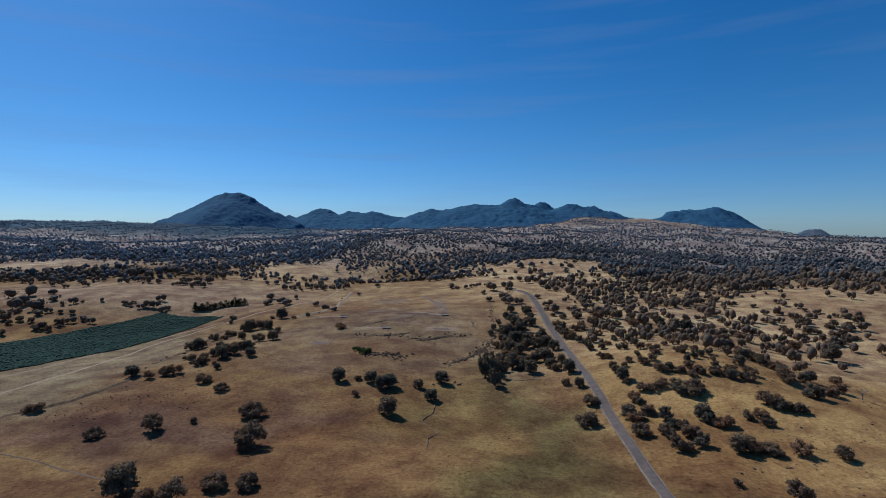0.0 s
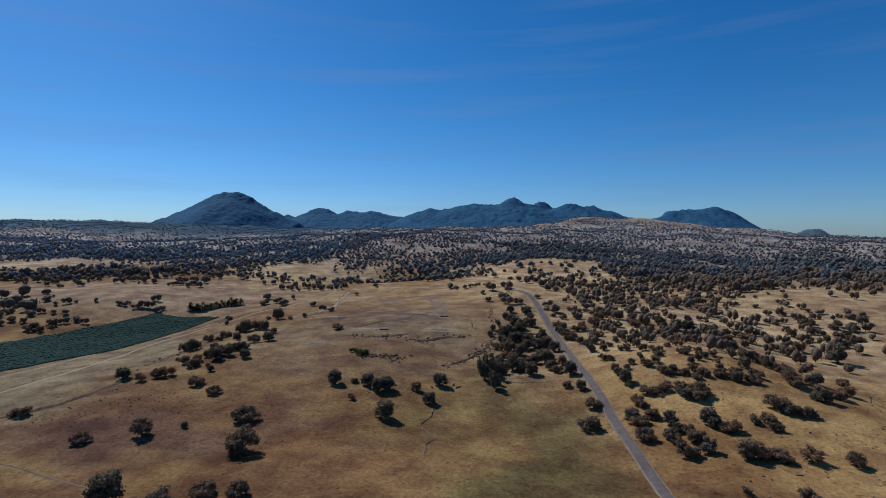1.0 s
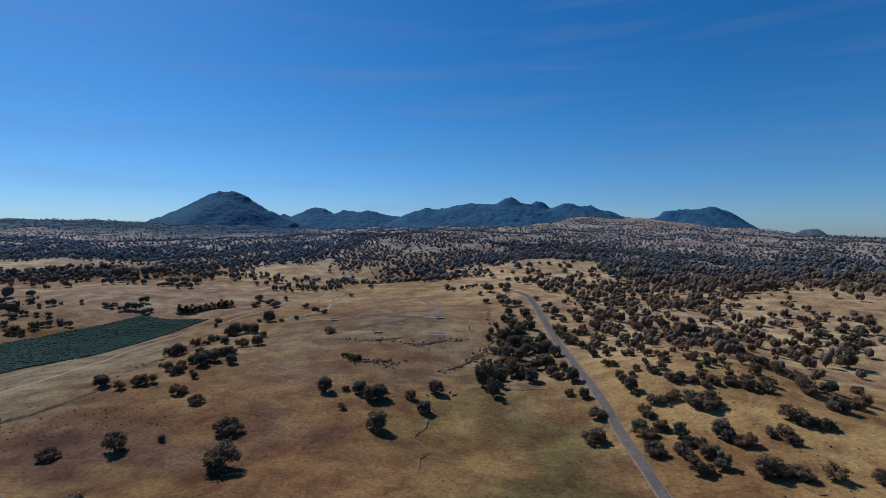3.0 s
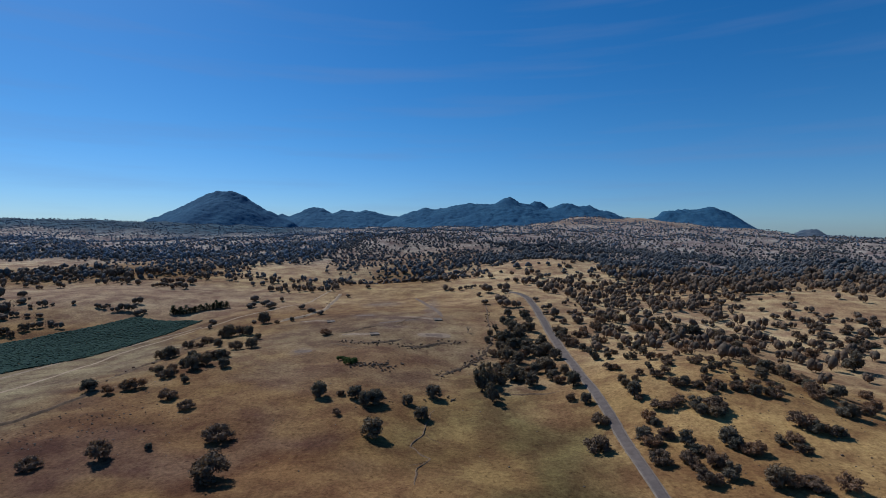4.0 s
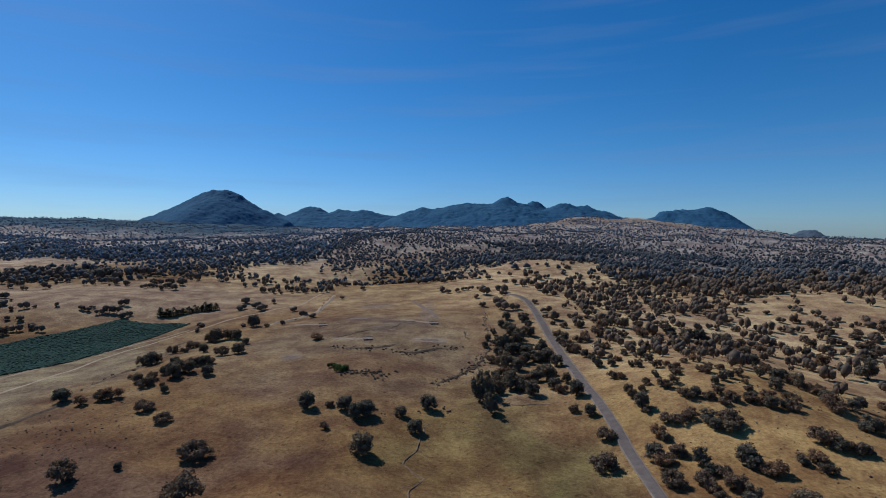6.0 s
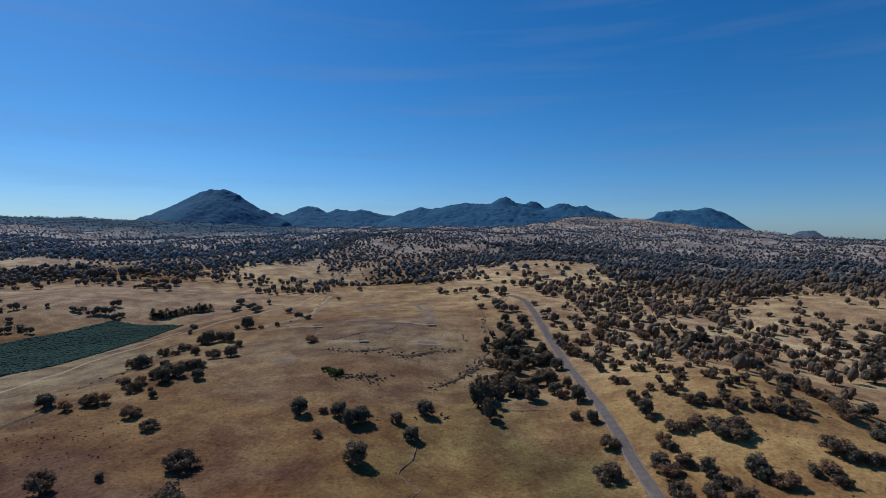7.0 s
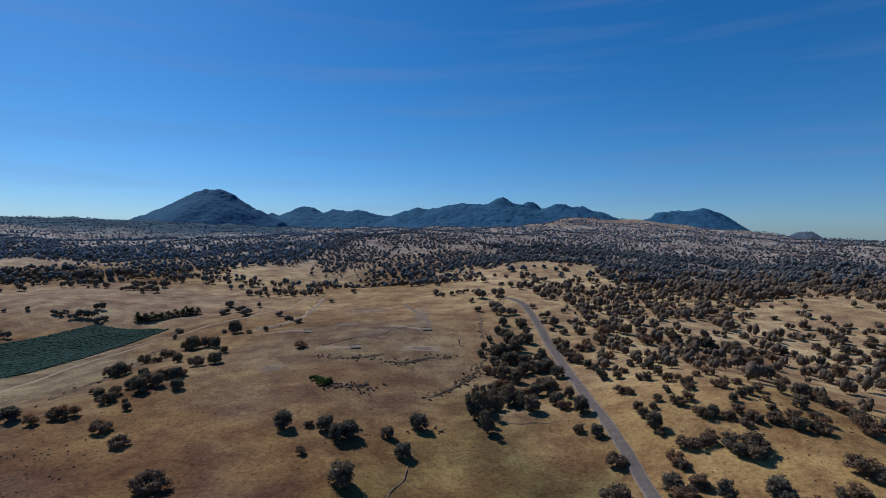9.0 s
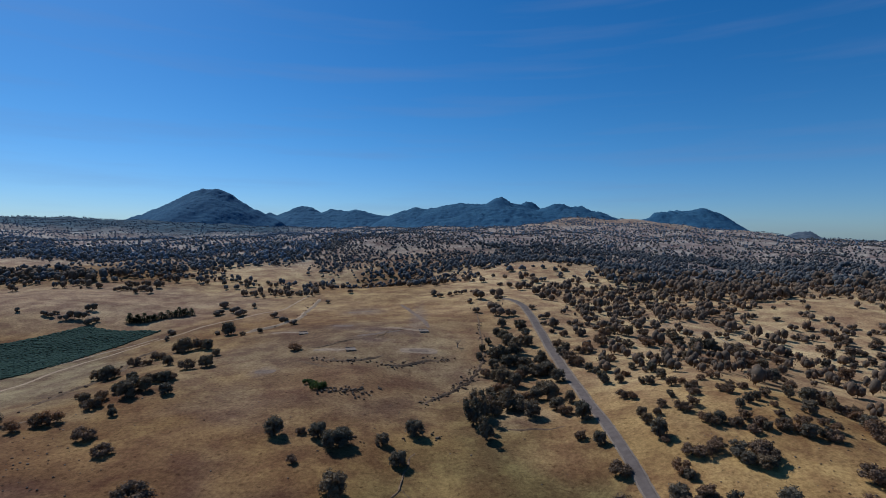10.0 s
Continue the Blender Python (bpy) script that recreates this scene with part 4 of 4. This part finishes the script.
def woods_density(x, y):
    side = x / np.maximum(y, 1)
    start = np.interp(side, [-1.2, -0.46, -0.42, -0.1, 0.02, 0.1, 0.14, 0.24, 0.28, 1.2], [490, 500, 520, 545, 525, 500, 470, 440, 395, 392])
    dens = 0.56 + 0.36 * rolling(x, 1.8 * y, 330, 11) + 0.26 * rolling(x, 1.5 * y, 120, 12)
    dens = dens + 0.2 * step(-x, 60, 300) * step(y, 560, 760)
    dens = np.clip(dens + 0.15 * step(y, 650, 900), 0.2, 0.97)
    for cx, cy, rx, ry, keep in OPENINGS:
        w = patch(x, y, cx, cy, rx, ry, 0.25)
        dens = dens * (1 - w) + np.minimum(dens, keep) * w
    dens = dens * (0.6 + 0.4 * step(y, 420, 560))
    dens = dens * step(y, start - 15, start + 25)
    for cx, cy, rx, ry in GROVES:
        dens = np.maximum(dens, 0.95 * patch(x, y, cx, cy, rx, ry, 0.25))
    dens = np.maximum(dens, folds(x, y))
    dens = dens * (1 - 0.3 * step(y, 820, 950) * step(-x, 150, 450)) * (1 - 0.45 * step(y, 1150, 1400) * step(-x, 150, 450))
    dens = dens * (1 - 0.1 * step(y, 780, 900) * step(x, 50, 250))
    dens = dens * (1 - 0.35 * step(y, 1150, 1400) * step(x, 250, 500))
    slope = (0.17 + 0.2 * step(y, 235, 290)) * patch(x, y, 160, 305, 100, 95, 0.3) * (x > 70 + 0.02 * y)
    dens = np.maximum(dens, 0.74 * patch(x, y, 152, 436, 68, 80, 0.3) * (x > 86))
    return np.where(y > 380, dens, 0) + slope * (y < 400)


def far_woods():
    g = np.random.RandomState(9)
    sites = []
    for y0, y1, cell in ((200, 385, 7.5), (385, 700, 7.5), (700, 1100, 5.7), (1100, 1650, 7.2), (1650, 2250, 11.0)):
        ys = np.arange(y0, y1, cell)
        xs = np.arange(-1.05 * y1, 1.05 * y1, cell)
        X, Y = np.meshgrid(xs, ys)
        X = X + g.uniform(-0.48, 0.48, X.shape) * cell
        Y = Y + g.uniform(-0.48, 0.48, Y.shape) * cell
        ok = (np.abs(X) < 1.02 * Y) & (g.uniform(size=X.shape) < woods_density(X, Y))
        w = np.clip(g.normal(5.1, 1.3, X.shape), 2.6, 8.5)
        w = w * (1 - 0.16 * step(Y, 620, 800))
        w = w * (1 + 0.45 * folds(X, Y))
        sites += list(zip(X[ok], Y[ok], w[ok]))
    sites += [(x, y, max(w, 2.6) * 1.05) for x, y, w in REST_OAKS]
    V, F, S, count = [], [], [], 0
    sx, sy, sw = (np.array(q) for q in zip(*sites))
    sz = height(sx, sy)
    turn, pickn, tallf = g.uniform(0, 6.28, len(sx)), g.randint(0, 30, len(sx)), g.uniform(1.15, 1.7, len(sx))
    tallf[-len(REST_OAKS):] = g.uniform(0.8, 1.05, len(REST_OAKS))
    for i in range(len(sx)):
        kind = 3 if i >= len(sx) - len(REST_OAKS) and sy[i] < 340 else 0 if sy[i] < 560 else 1 if sy[i] < 850 else 2
        vs, fs = FAR_SHAPES[kind][pickn[i] % len(FAR_SHAPES[kind])]
        c, s = math.cos(turn[i]) * sw[i], math.sin(turn[i]) * sw[i]
        q = np.empty_like(vs)
        q[:, 0], q[:, 1] = vs[:, 0] * c - vs[:, 1] * s + sx[i], vs[:, 0] * s + vs[:, 1] * c + sy[i]
        q[:, 2] = vs[:, 2] * sw[i] * tallf[i] * (0.8 if sy[i] > 850 else 1) + sz[i]
        V.append(q)
        F.append(fs + count)
        # farther trees get leaf colours with more haze in them, sooner on the left
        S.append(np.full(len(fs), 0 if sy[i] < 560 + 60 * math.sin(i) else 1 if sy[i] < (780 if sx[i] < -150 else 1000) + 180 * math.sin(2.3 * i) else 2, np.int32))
        count += len(vs)
    V, F = np.concatenate(V), np.concatenate(F)
    me = bpy.data.meshes.new("oak_woods")
    me.vertices.add(len(V))
    me.vertices.foreach_set("co", V.reshape(-1))
    me.loops.add(F.size)
    me.loops.foreach_set("vertex_index", F.reshape(-1).astype(np.int32))
    me.polygons.add(len(F))
    me.polygons.foreach_set("loop_start", np.arange(0, F.size, 3, dtype=np.int32))
    me.update(calc_edges=True)
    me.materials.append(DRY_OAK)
    me.materials.append(HAZED_OAK)
    me.materials.append(HAZED_FAR_OAK)
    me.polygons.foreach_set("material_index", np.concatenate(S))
    tagged(new("oak_woods", me), "dense far oak woodland on the slopes, coloured hazier with distance", "woods", kind="stuff")


far_woods()


# ------------------------------------------------------------ orchard
def orchard():
    """Close rows of leafy young trees on the valley bottom."""
    g = np.random.RandomState(4)
    shapes = [lumps(80 + k, 2, 0.9) for k in range(5)]
    a, b, c, d = (np.array(q, float) for q in ((-161.8, 370.0), (-209.8, 373.2), (-262.1, 277.9), (-212.6, 225.1)))
    V, F, count = [], [], 0
    for u in np.linspace(0, 1, 54):
        p, q = a + (b - a) * u, d + (c - d) * u
        for v in np.linspace(0, 1, 124):
            x, y = p + (q - p) * v + g.uniform(-0.35, 0.35, 2)
            vs, fs = shapes[g.randint(5)]
            w = g.uniform(2.4, 3.1)
            V.append(vs * (w, w, w * 0.42) + (x, y, height_at(x, y)))
            F.append(fs + count)
            count += len(vs)
    me = mesh_of("orchard", np.concatenate(V).tolist(), np.concatenate(F).tolist(), ORCHARD_LEAF)
    tagged(new("orchard", me), "deep green irrigated orchard in close rows", "orchard", kind="stuff")


orchard()


# ------------------------------------------------------------ hedge, bush, footings, banks, stones
def slim_tree():
    """A slim pointed evergreen, 1 m wide and 2.4 m high, of drooping sprays round a stem."""
    g = random.Random(31)
    top = tagged(new("conifer"), "slim dark green pointed evergreen in a windbreak row", "tree", "windbreak beside the orchard")
    verts, faces = [], []
    tube(verts, faces, [Vector((0, 0, -0.2)), Vector((0, 0, 1.0)), Vector((0, 0, 2.2))], [0.07, 0.05, 0.02], 5)
    part("trunk", mesh_of("trunk", verts, faces, BARK), top)
    verts, faces = [], []
    for k in range(260):
        h = g.random() ** 0.8
        w, r = g.uniform(0, 6.28), (0.5 * (1 - h) ** 0.7 + 0.04) * g.uniform(0.6, 1.05)
        p = Vector((math.cos(w) * r, math.sin(w) * r, 0.02 + 2.35 * h))
        out = Vector((math.cos(w), math.sin(w), g.uniform(-0.2, 0.6))).normalized() * g.uniform(0.1, 0.2)
        side = Vector((-math.sin(w), math.cos(w), g.uniform(-0.3, 0.3))) * g.uniform(0.06, 0.12)
        b = len(verts)
        verts += [p - side, p + side, p + out + Vector((0, 0, 0.06))]
        faces.append((b, b + 1, b + 2))
    part("crown", mesh_of("crown", verts, faces, CONIFER_LEAF), top)
    return top


hedge = random.Random(8)
first = slim_tree()
HEDGE_LINE = [(-190.0, 386.2), (-180.4, 387.7), (-169.4, 400.1), (-158.8, 410.0)]
places = []
for (x0, y0), (x1, y1) in zip(HEDGE_LINE, HEDGE_LINE[1:]):
    for k in range(12):
        u = (k + hedge.uniform(0.0, 0.6)) / 12
        places.append((x0 + (x1 - x0) * u, y0 + (y1 - y0) * u + hedge.uniform(-1.5, 1.5)))
for k, (x, y) in enumerate(places):
    s = hedge.uniform(1.9, 3.0)
    m = Matrix.LocRotScale((x, y, height_at(x, y)), Euler((0, 0, hedge.uniform(0, 6))), (s * 1.8, s * 1.8, s * hedge.uniform(0.45, 1.0)))
    if k:
        copy_thing(first, m)
    else:
        first_at = m
first.matrix_basis = first_at


def bush(x, y, wide, label):
    """A low leafy shrub of several mounded sprays."""
    g = random.Random(int(x * 7 + y))
    top = tagged(new("shrub"), label, "shrub")
    top.matrix_basis = pose(x, y, height_at(x, y))
    stems_v, stems_f, verts, faces = [], [], [], []
    for k in range(9):
        w, r = g.uniform(0, 6.28), g.uniform(0.1, 0.5) * wide
        c = Vector((math.cos(w) * r, math.sin(w) * r * 0.6, g.uniform(0.25, 0.5) * wide * 0.5))
        tube(stems_v, stems_f, [Vector((0, 0, -0.1)), c * 0.6, c], [0.05, 0.04, 0.02], 4)
        for _ in range(120):
            d = Vector((g.gauss(0, 1), g.gauss(0, 1), g.gauss(0, 0.8))).normalized()
            p = c + d * wide * 0.17 * g.uniform(0.5, 1.1)
            p.z = max(p.z, 0.08)
            a = Vector((g.gauss(0, 1), g.gauss(0, 1), g.gauss(0, 1))).normalized() * g.uniform(0.2, 0.4)
            b2 = a.cross(d) * 0.8
            b = len(verts)
            verts += [p - a, p + b2, p + a, p - b2]
            faces.append((b, b + 1, b + 2, b + 3))
    part("stem", mesh_of("stem", stems_v, stems_f, BARK), top)
    part("foliage", mesh_of("foliage", verts, faces, GREEN_LEAF), top)


bush(-42.5, 251.0, 5.0, "bright green mounded shrub on the bare knoll")
bush(-36.5, 245.1, 7.5, "dark green spreading shrub on the bare knoll")


def footing(x, y, turn, long, wide, label):
    """An old concrete pad, cracked and half sunk, with a broken low kerb at its rim."""
    g = random.Random(int(x * 3 + y))
    top = tagged(new("foundation"), label, "foundation", "old footings on the knoll")
    top.matrix_basis = pose(x, y, height_at(x, y), 0, 0, turn)
    bm = bmesh.new()
    bmesh.ops.create_cube(bm, size=1, matrix=Matrix.Translation((0, 0, 0.1)) @ Matrix.Diagonal((long, wide, 0.7, 1)))
    bmesh.ops.subdivide_edges(bm, edges=bm.edges[:], cuts=5, use_grid_fill=True)
    for v in bm.verts:
        v.co += Vector((g.uniform(-1, 1), g.uniform(-1, 1), g.uniform(-0.4, 0.4))) * 0.14
    me = bpy.data.meshes.new("slab")
    bm.to_mesh(me)
    bm.free()
    me.materials.append(CONCRETE)
    part("slab", me, top, "weathered pale concrete slab")
    for k in range(4):
        bm = bmesh.new()
        bmesh.ops.create_cube(bm, size=1, matrix=Matrix.Translation((long * (k - 1.5) / 4, wide / 2 - 0.2, 0.55)) @ Matrix.Diagonal((long / 4 * g.uniform(0.6, 0.95), 0.3, g.uniform(0.3, 0.6), 1)))
        bmesh.ops.bevel(bm, geom=bm.edges[:], offset=0.05, segments=1, affect="EDGES")
        me = bpy.data.meshes.new("kerb")
        bm.to_mesh(me)
        bm.free()
        me.materials.append(CONCRETE)
        part("kerb", me, top)


footing(-33.7, 298.5, 14, 4.6, 5.5, "broken pale concrete footing sunk in dry grass")
footing(1.0, 342.1, 10, 5, 6, "cracked pale concrete footing with a low kerb")
footing(-65.1, 334.7, 18, 4.6, 5.5, "half-buried concrete footing on the bare knoll")


def bank(line, high, wide, seed, label, mat=DARK_EARTH):
    """An eroded earth bank: a steep crumbling face along a line, its back easing into the grass."""
    g = random.Random(seed)
    pts = []
    for (x0, y0), (x1, y1) in zip(line, line[1:]):
        n = max(2, int(math.hypot(x1 - x0, y1 - y0) / 1.6))
        pts += [(x0 + (x1 - x0) * k / n, y0 + (y1 - y0) * k / n) for k in range(n)]
    pts.append(line[-1])
    verts, faces = [], []
    for i, (x, y) in enumerate(pts):
        ax, ay = pts[max(i - 1, 0)]
        bx, by = pts[min(i + 1, len(pts) - 1)]
        d = Vector((bx - ax, by - ay, 0)).normalized()
        s = Vector((d.y, -d.x, 0))
        taper = min(1, i / 4, (len(pts) - 1 - i) / 4)
        h = high * taper * (0.6 + 0.8 * abs(noise.noise(Vector((x * 0.15, y * 0.15, seed)))))
        wob = 1.1 * noise.noise(Vector((x * 0.2, y * 0.2, seed + 5)))
        for off, up in ((-wide * 0.5, -0.15), (-wide * 0.12, h * 0.25), (0.0, h), (wide * 0.12, h * 0.85), (wide * 0.6, -0.15)):
            p = Vector((x, y, 0)) + s * (off + wob + g.uniform(-0.12, 0.12))
            verts.append((p.x, p.y, height_at(p.x, p.y) + up + g.uniform(-0.06, 0.06) * taper))
    for i in range(len(pts) - 1):
        for c in range(4):
            a = i * 5 + c
            faces.append((a, a + 1, a + 6, a + 5))
    me = mesh_of("earth_bank", verts, faces, mat, True)
    tagged(new("earth_bank", me), label, "bank", kind="structure")


bank([(-150.0, 168.0), (-137.5, 188.3), (-133.0, 196.6), (-130.0, 208.8), (-124.3, 219.5)], 0.9, 2.6, 1, "eroded dark gully bank cut through dry grass")
bank([(-135.3, 231.9), (-135.2, 254.8), (-132.3, 280.4), (-142.3, 310.9), (-141.9, 328.6)], 0.9, 2.4, 2, "eroded dark gully bank under scattered oaks")
bank([(-55.8, 302.1), (-47.7, 303.4), (-39.8, 311.2), (-30.8, 317.4)], 0.6, 2.2, 3, "low crumbling cut bank across the knoll")
bank([(-49.6, 289.7), (-42.4, 283.1), (-33.6, 281.2), (-24.8, 284.9), (-17.0, 291.5)], 0.8, 2.6, 4, "low crumbling cut bank across the knoll")
bank([(-18.0, 278.9), (-8.1, 280.2), (0.0, 285.9), (9.3, 291.8)], 0.9, 2.6, 5, "low crumbling cut bank across the knoll")
bank([(-55.5, 282.6), (-47.3, 276.9), (-38.4, 272.7)], 0.5, 1.8, 9, "low crumbling cut bank across the knoll")
bank([(-25.9, 315.8), (-18.0, 334.3), (-8.0, 346.8)], 0.4, 1.6, 10, "low crumbling cut bank across the knoll")
bank([(-0.3, 202.7), (-1.8, 196.3), (-3.7, 183.1), (-7.3, 173.3), (-1.2, 165.3), (-4.6, 155.7), (-5.0, 146.8)], 0.3, 1.0, 11, "narrow dark winding washout edge in dry grass")
bank([(2.3, 177.1), (-0.8, 180.0), (-3.7, 183.1)], 0.22, 0.8, 12, "short dark side branch of the washout")
bank([(-1.2, 165.3), (-3.6, 161.6), (-7.3, 159.7)], 0.22, 0.8, 13, "short dark side branch of the washout")
bank([(1.0, 241.1), (11.4, 254.0), (20.8, 266.8), (27.0, 283.6), (31.9, 307.4)], 0.8, 2.0, 7, "brushy eroded gully bank beside the oaks")
bank([(26.7, 219.1), (34.9, 218.7), (42.0, 218.4), (48.9, 218.3)], 0.4, 1.4, 8, "low sandy cut edge below the roadside oaks")


bank([(-102.1, 346.6), (-95.0, 353.7), (-87.6, 363.6), (-81.2, 381.6), (-82.9, 409.3), (-84.9, 434.5), (-86.5, 476.6)], 1.2, 4.0, 11, "pale eroded edge of the knoll above the track", PALE_DIRT)


def scatter_stuff(name, label, category, mat, sites, seed, flat):
    """Many small uneven lumps, uncounted: stones or dry tufts."""
    g = np.random.RandomState(seed)
    V, F, count = [], [], 0
    for x, y, w in sites:
        vs, fs = lumps(int(g.randint(1, 40)), 1, flat)
        V.append(vs * (w * g.uniform(0.8, 1.5), w, w) + (x, y, height_at(x, y) - 0.05 * w))
        F.append(fs + count)
        count += len(vs)
    me = mesh_of(name, np.concatenate(V).tolist(), np.concatenate(F).tolist(), mat)
    tagged(new(name, me), label, category, kind="stuff")


rs = np.random.RandomState(12)
stones = [(x, y, w) for x, y, w in zip(rs.normal(-105, 18, 90), rs.normal(185, 13, 90), rs.uniform(0.25, 0.7, 90))]
stones += [(x, y, w) for x, y, w in zip(rs.uniform(70, 140, 90), rs.uniform(120, 200, 90), rs.uniform(0.22, 0.6, 90))]
stones += [(x, y, w) for x, y, w in zip(rs.uniform(-130, 40, 60), rs.uniform(110, 260, 60), rs.uniform(0.25, 0.7, 60))]
weeds = [(x, y, w) for x, y, w in zip(rs.uniform(72, 165, 260), rs.uniform(118, 215, 260), rs.uniform(0.25, 0.75, 260))]
weeds += [(x, y, w) for x, y, w in zip(rs.normal(-112, 16, 120), rs.normal(182, 16, 120), rs.uniform(0.25, 0.7, 120))]
scatter_stuff("weeds", "scattered low brown dry weeds in the grass", "weeds", DRY_OAK, weeds, 15, 0.7)
scatter_stuff("field_stones", "scattered dark lichen-covered field stones in dry grass", "stones", ROCK, stones, 13, 0.7)
tufts = []
for line, n, wide in (([(1.0, 241.1), (11.4, 254.0), (20.8, 266.8), (27.0, 283.6), (31.9, 307.4)], 150, 1.8), ([(36.2, 382.2), (33.6, 349.7), (31.8, 318.1)], 26, 1.2),
                      ([(-31.2, 241.0), (-19.8, 247.4)], 34, 3.0), ([(-135.3, 231.9), (-133.8, 254.0), (-132.3, 280.4), (-143.2, 317.0)], 40, 2.0),
                      ([(-102.1, 346.6), (-87.6, 363.6), (-81.2, 381.6), (-84.9, 434.5), (-86.5, 476.6)], 30, 2.0), ([(-29.5, 201.7), (10.3, 214.4)], 24, 3.0),
                      ([(-18.0, 278.9), (-8.1, 280.2), (0.0, 285.9), (9.3, 291.8), (16.5, 296.5)], 80, 2.2), ([(-49.5, 286.1), (-42.4, 281.9), (-33.5, 280.2), (-24.8, 283.9)], 50, 1.8), ([(-35.0, 242.3), (-21.7, 245.4)], 50, 2.0)):
    for k in range(n):
        u = rs.uniform(0, len(line) - 1.001)
        (x0, y0), (x1, y1), f = line[int(u)], line[int(u) + 1], u - int(u)
        tufts.append((x0 + (x1 - x0) * f + rs.normal(0, wide), y0 + (y1 - y0) * f + rs.normal(0, wide), rs.uniform(0.35, 1.4)))
scatter_stuff("brush", "low dark dry brush along the banks", "brush", DRY_OAK, tufts, 14, 0.8)


def bare_tree(x, y, high, label):
    """A leafless weathered tree: a leaning trunk that forks into thin grey limbs and twigs."""
    g = random.Random(int(x + y))
    top = tagged(new("bare_tree"), label, "tree")
    top.matrix_basis = pose(x, y, height_at(x, y))
    trunk_v, trunk_f = [], []
    fork = Vector((0.2, 0.1, high * 0.3))
    tube(trunk_v, trunk_f, [Vector((0, 0, -0.3)), Vector((0.05, 0, high * 0.15)), fork], [0.3, 0.22, 0.18], 7)
    for k in range(7):
        w = k * 0.9 + g.uniform(-0.3, 0.3)
        tip = fork + Vector((math.cos(w) * high * 0.4, math.sin(w) * high * 0.4, high * g.uniform(0.35, 0.65)))
        mid = fork.lerp(tip, 0.5) + Vector((0, 0, 0.3))
        tube(trunk_v, trunk_f, [fork * 0.97, mid, tip], [0.12, 0.07, 0.025], 5)
        for _ in range(6):
            s = mid.lerp(tip, g.random())
            e = s + Vector((g.uniform(-1, 1), g.uniform(-1, 1), g.uniform(0.1, 1))) * high * 0.16
            tube(trunk_v, trunk_f, [s, e], [0.04, 0.012], 4)
    part("trunk", mesh_of("trunk", trunk_v, trunk_f, DEAD_WOOD, True), top)


bare_tree(153.4, 184.6, 5.0, "leafless pale grey tree on the dry slope")
bare_tree(18.4, 311.7, 4.0, "thin weathered half-bare tree on the knoll")
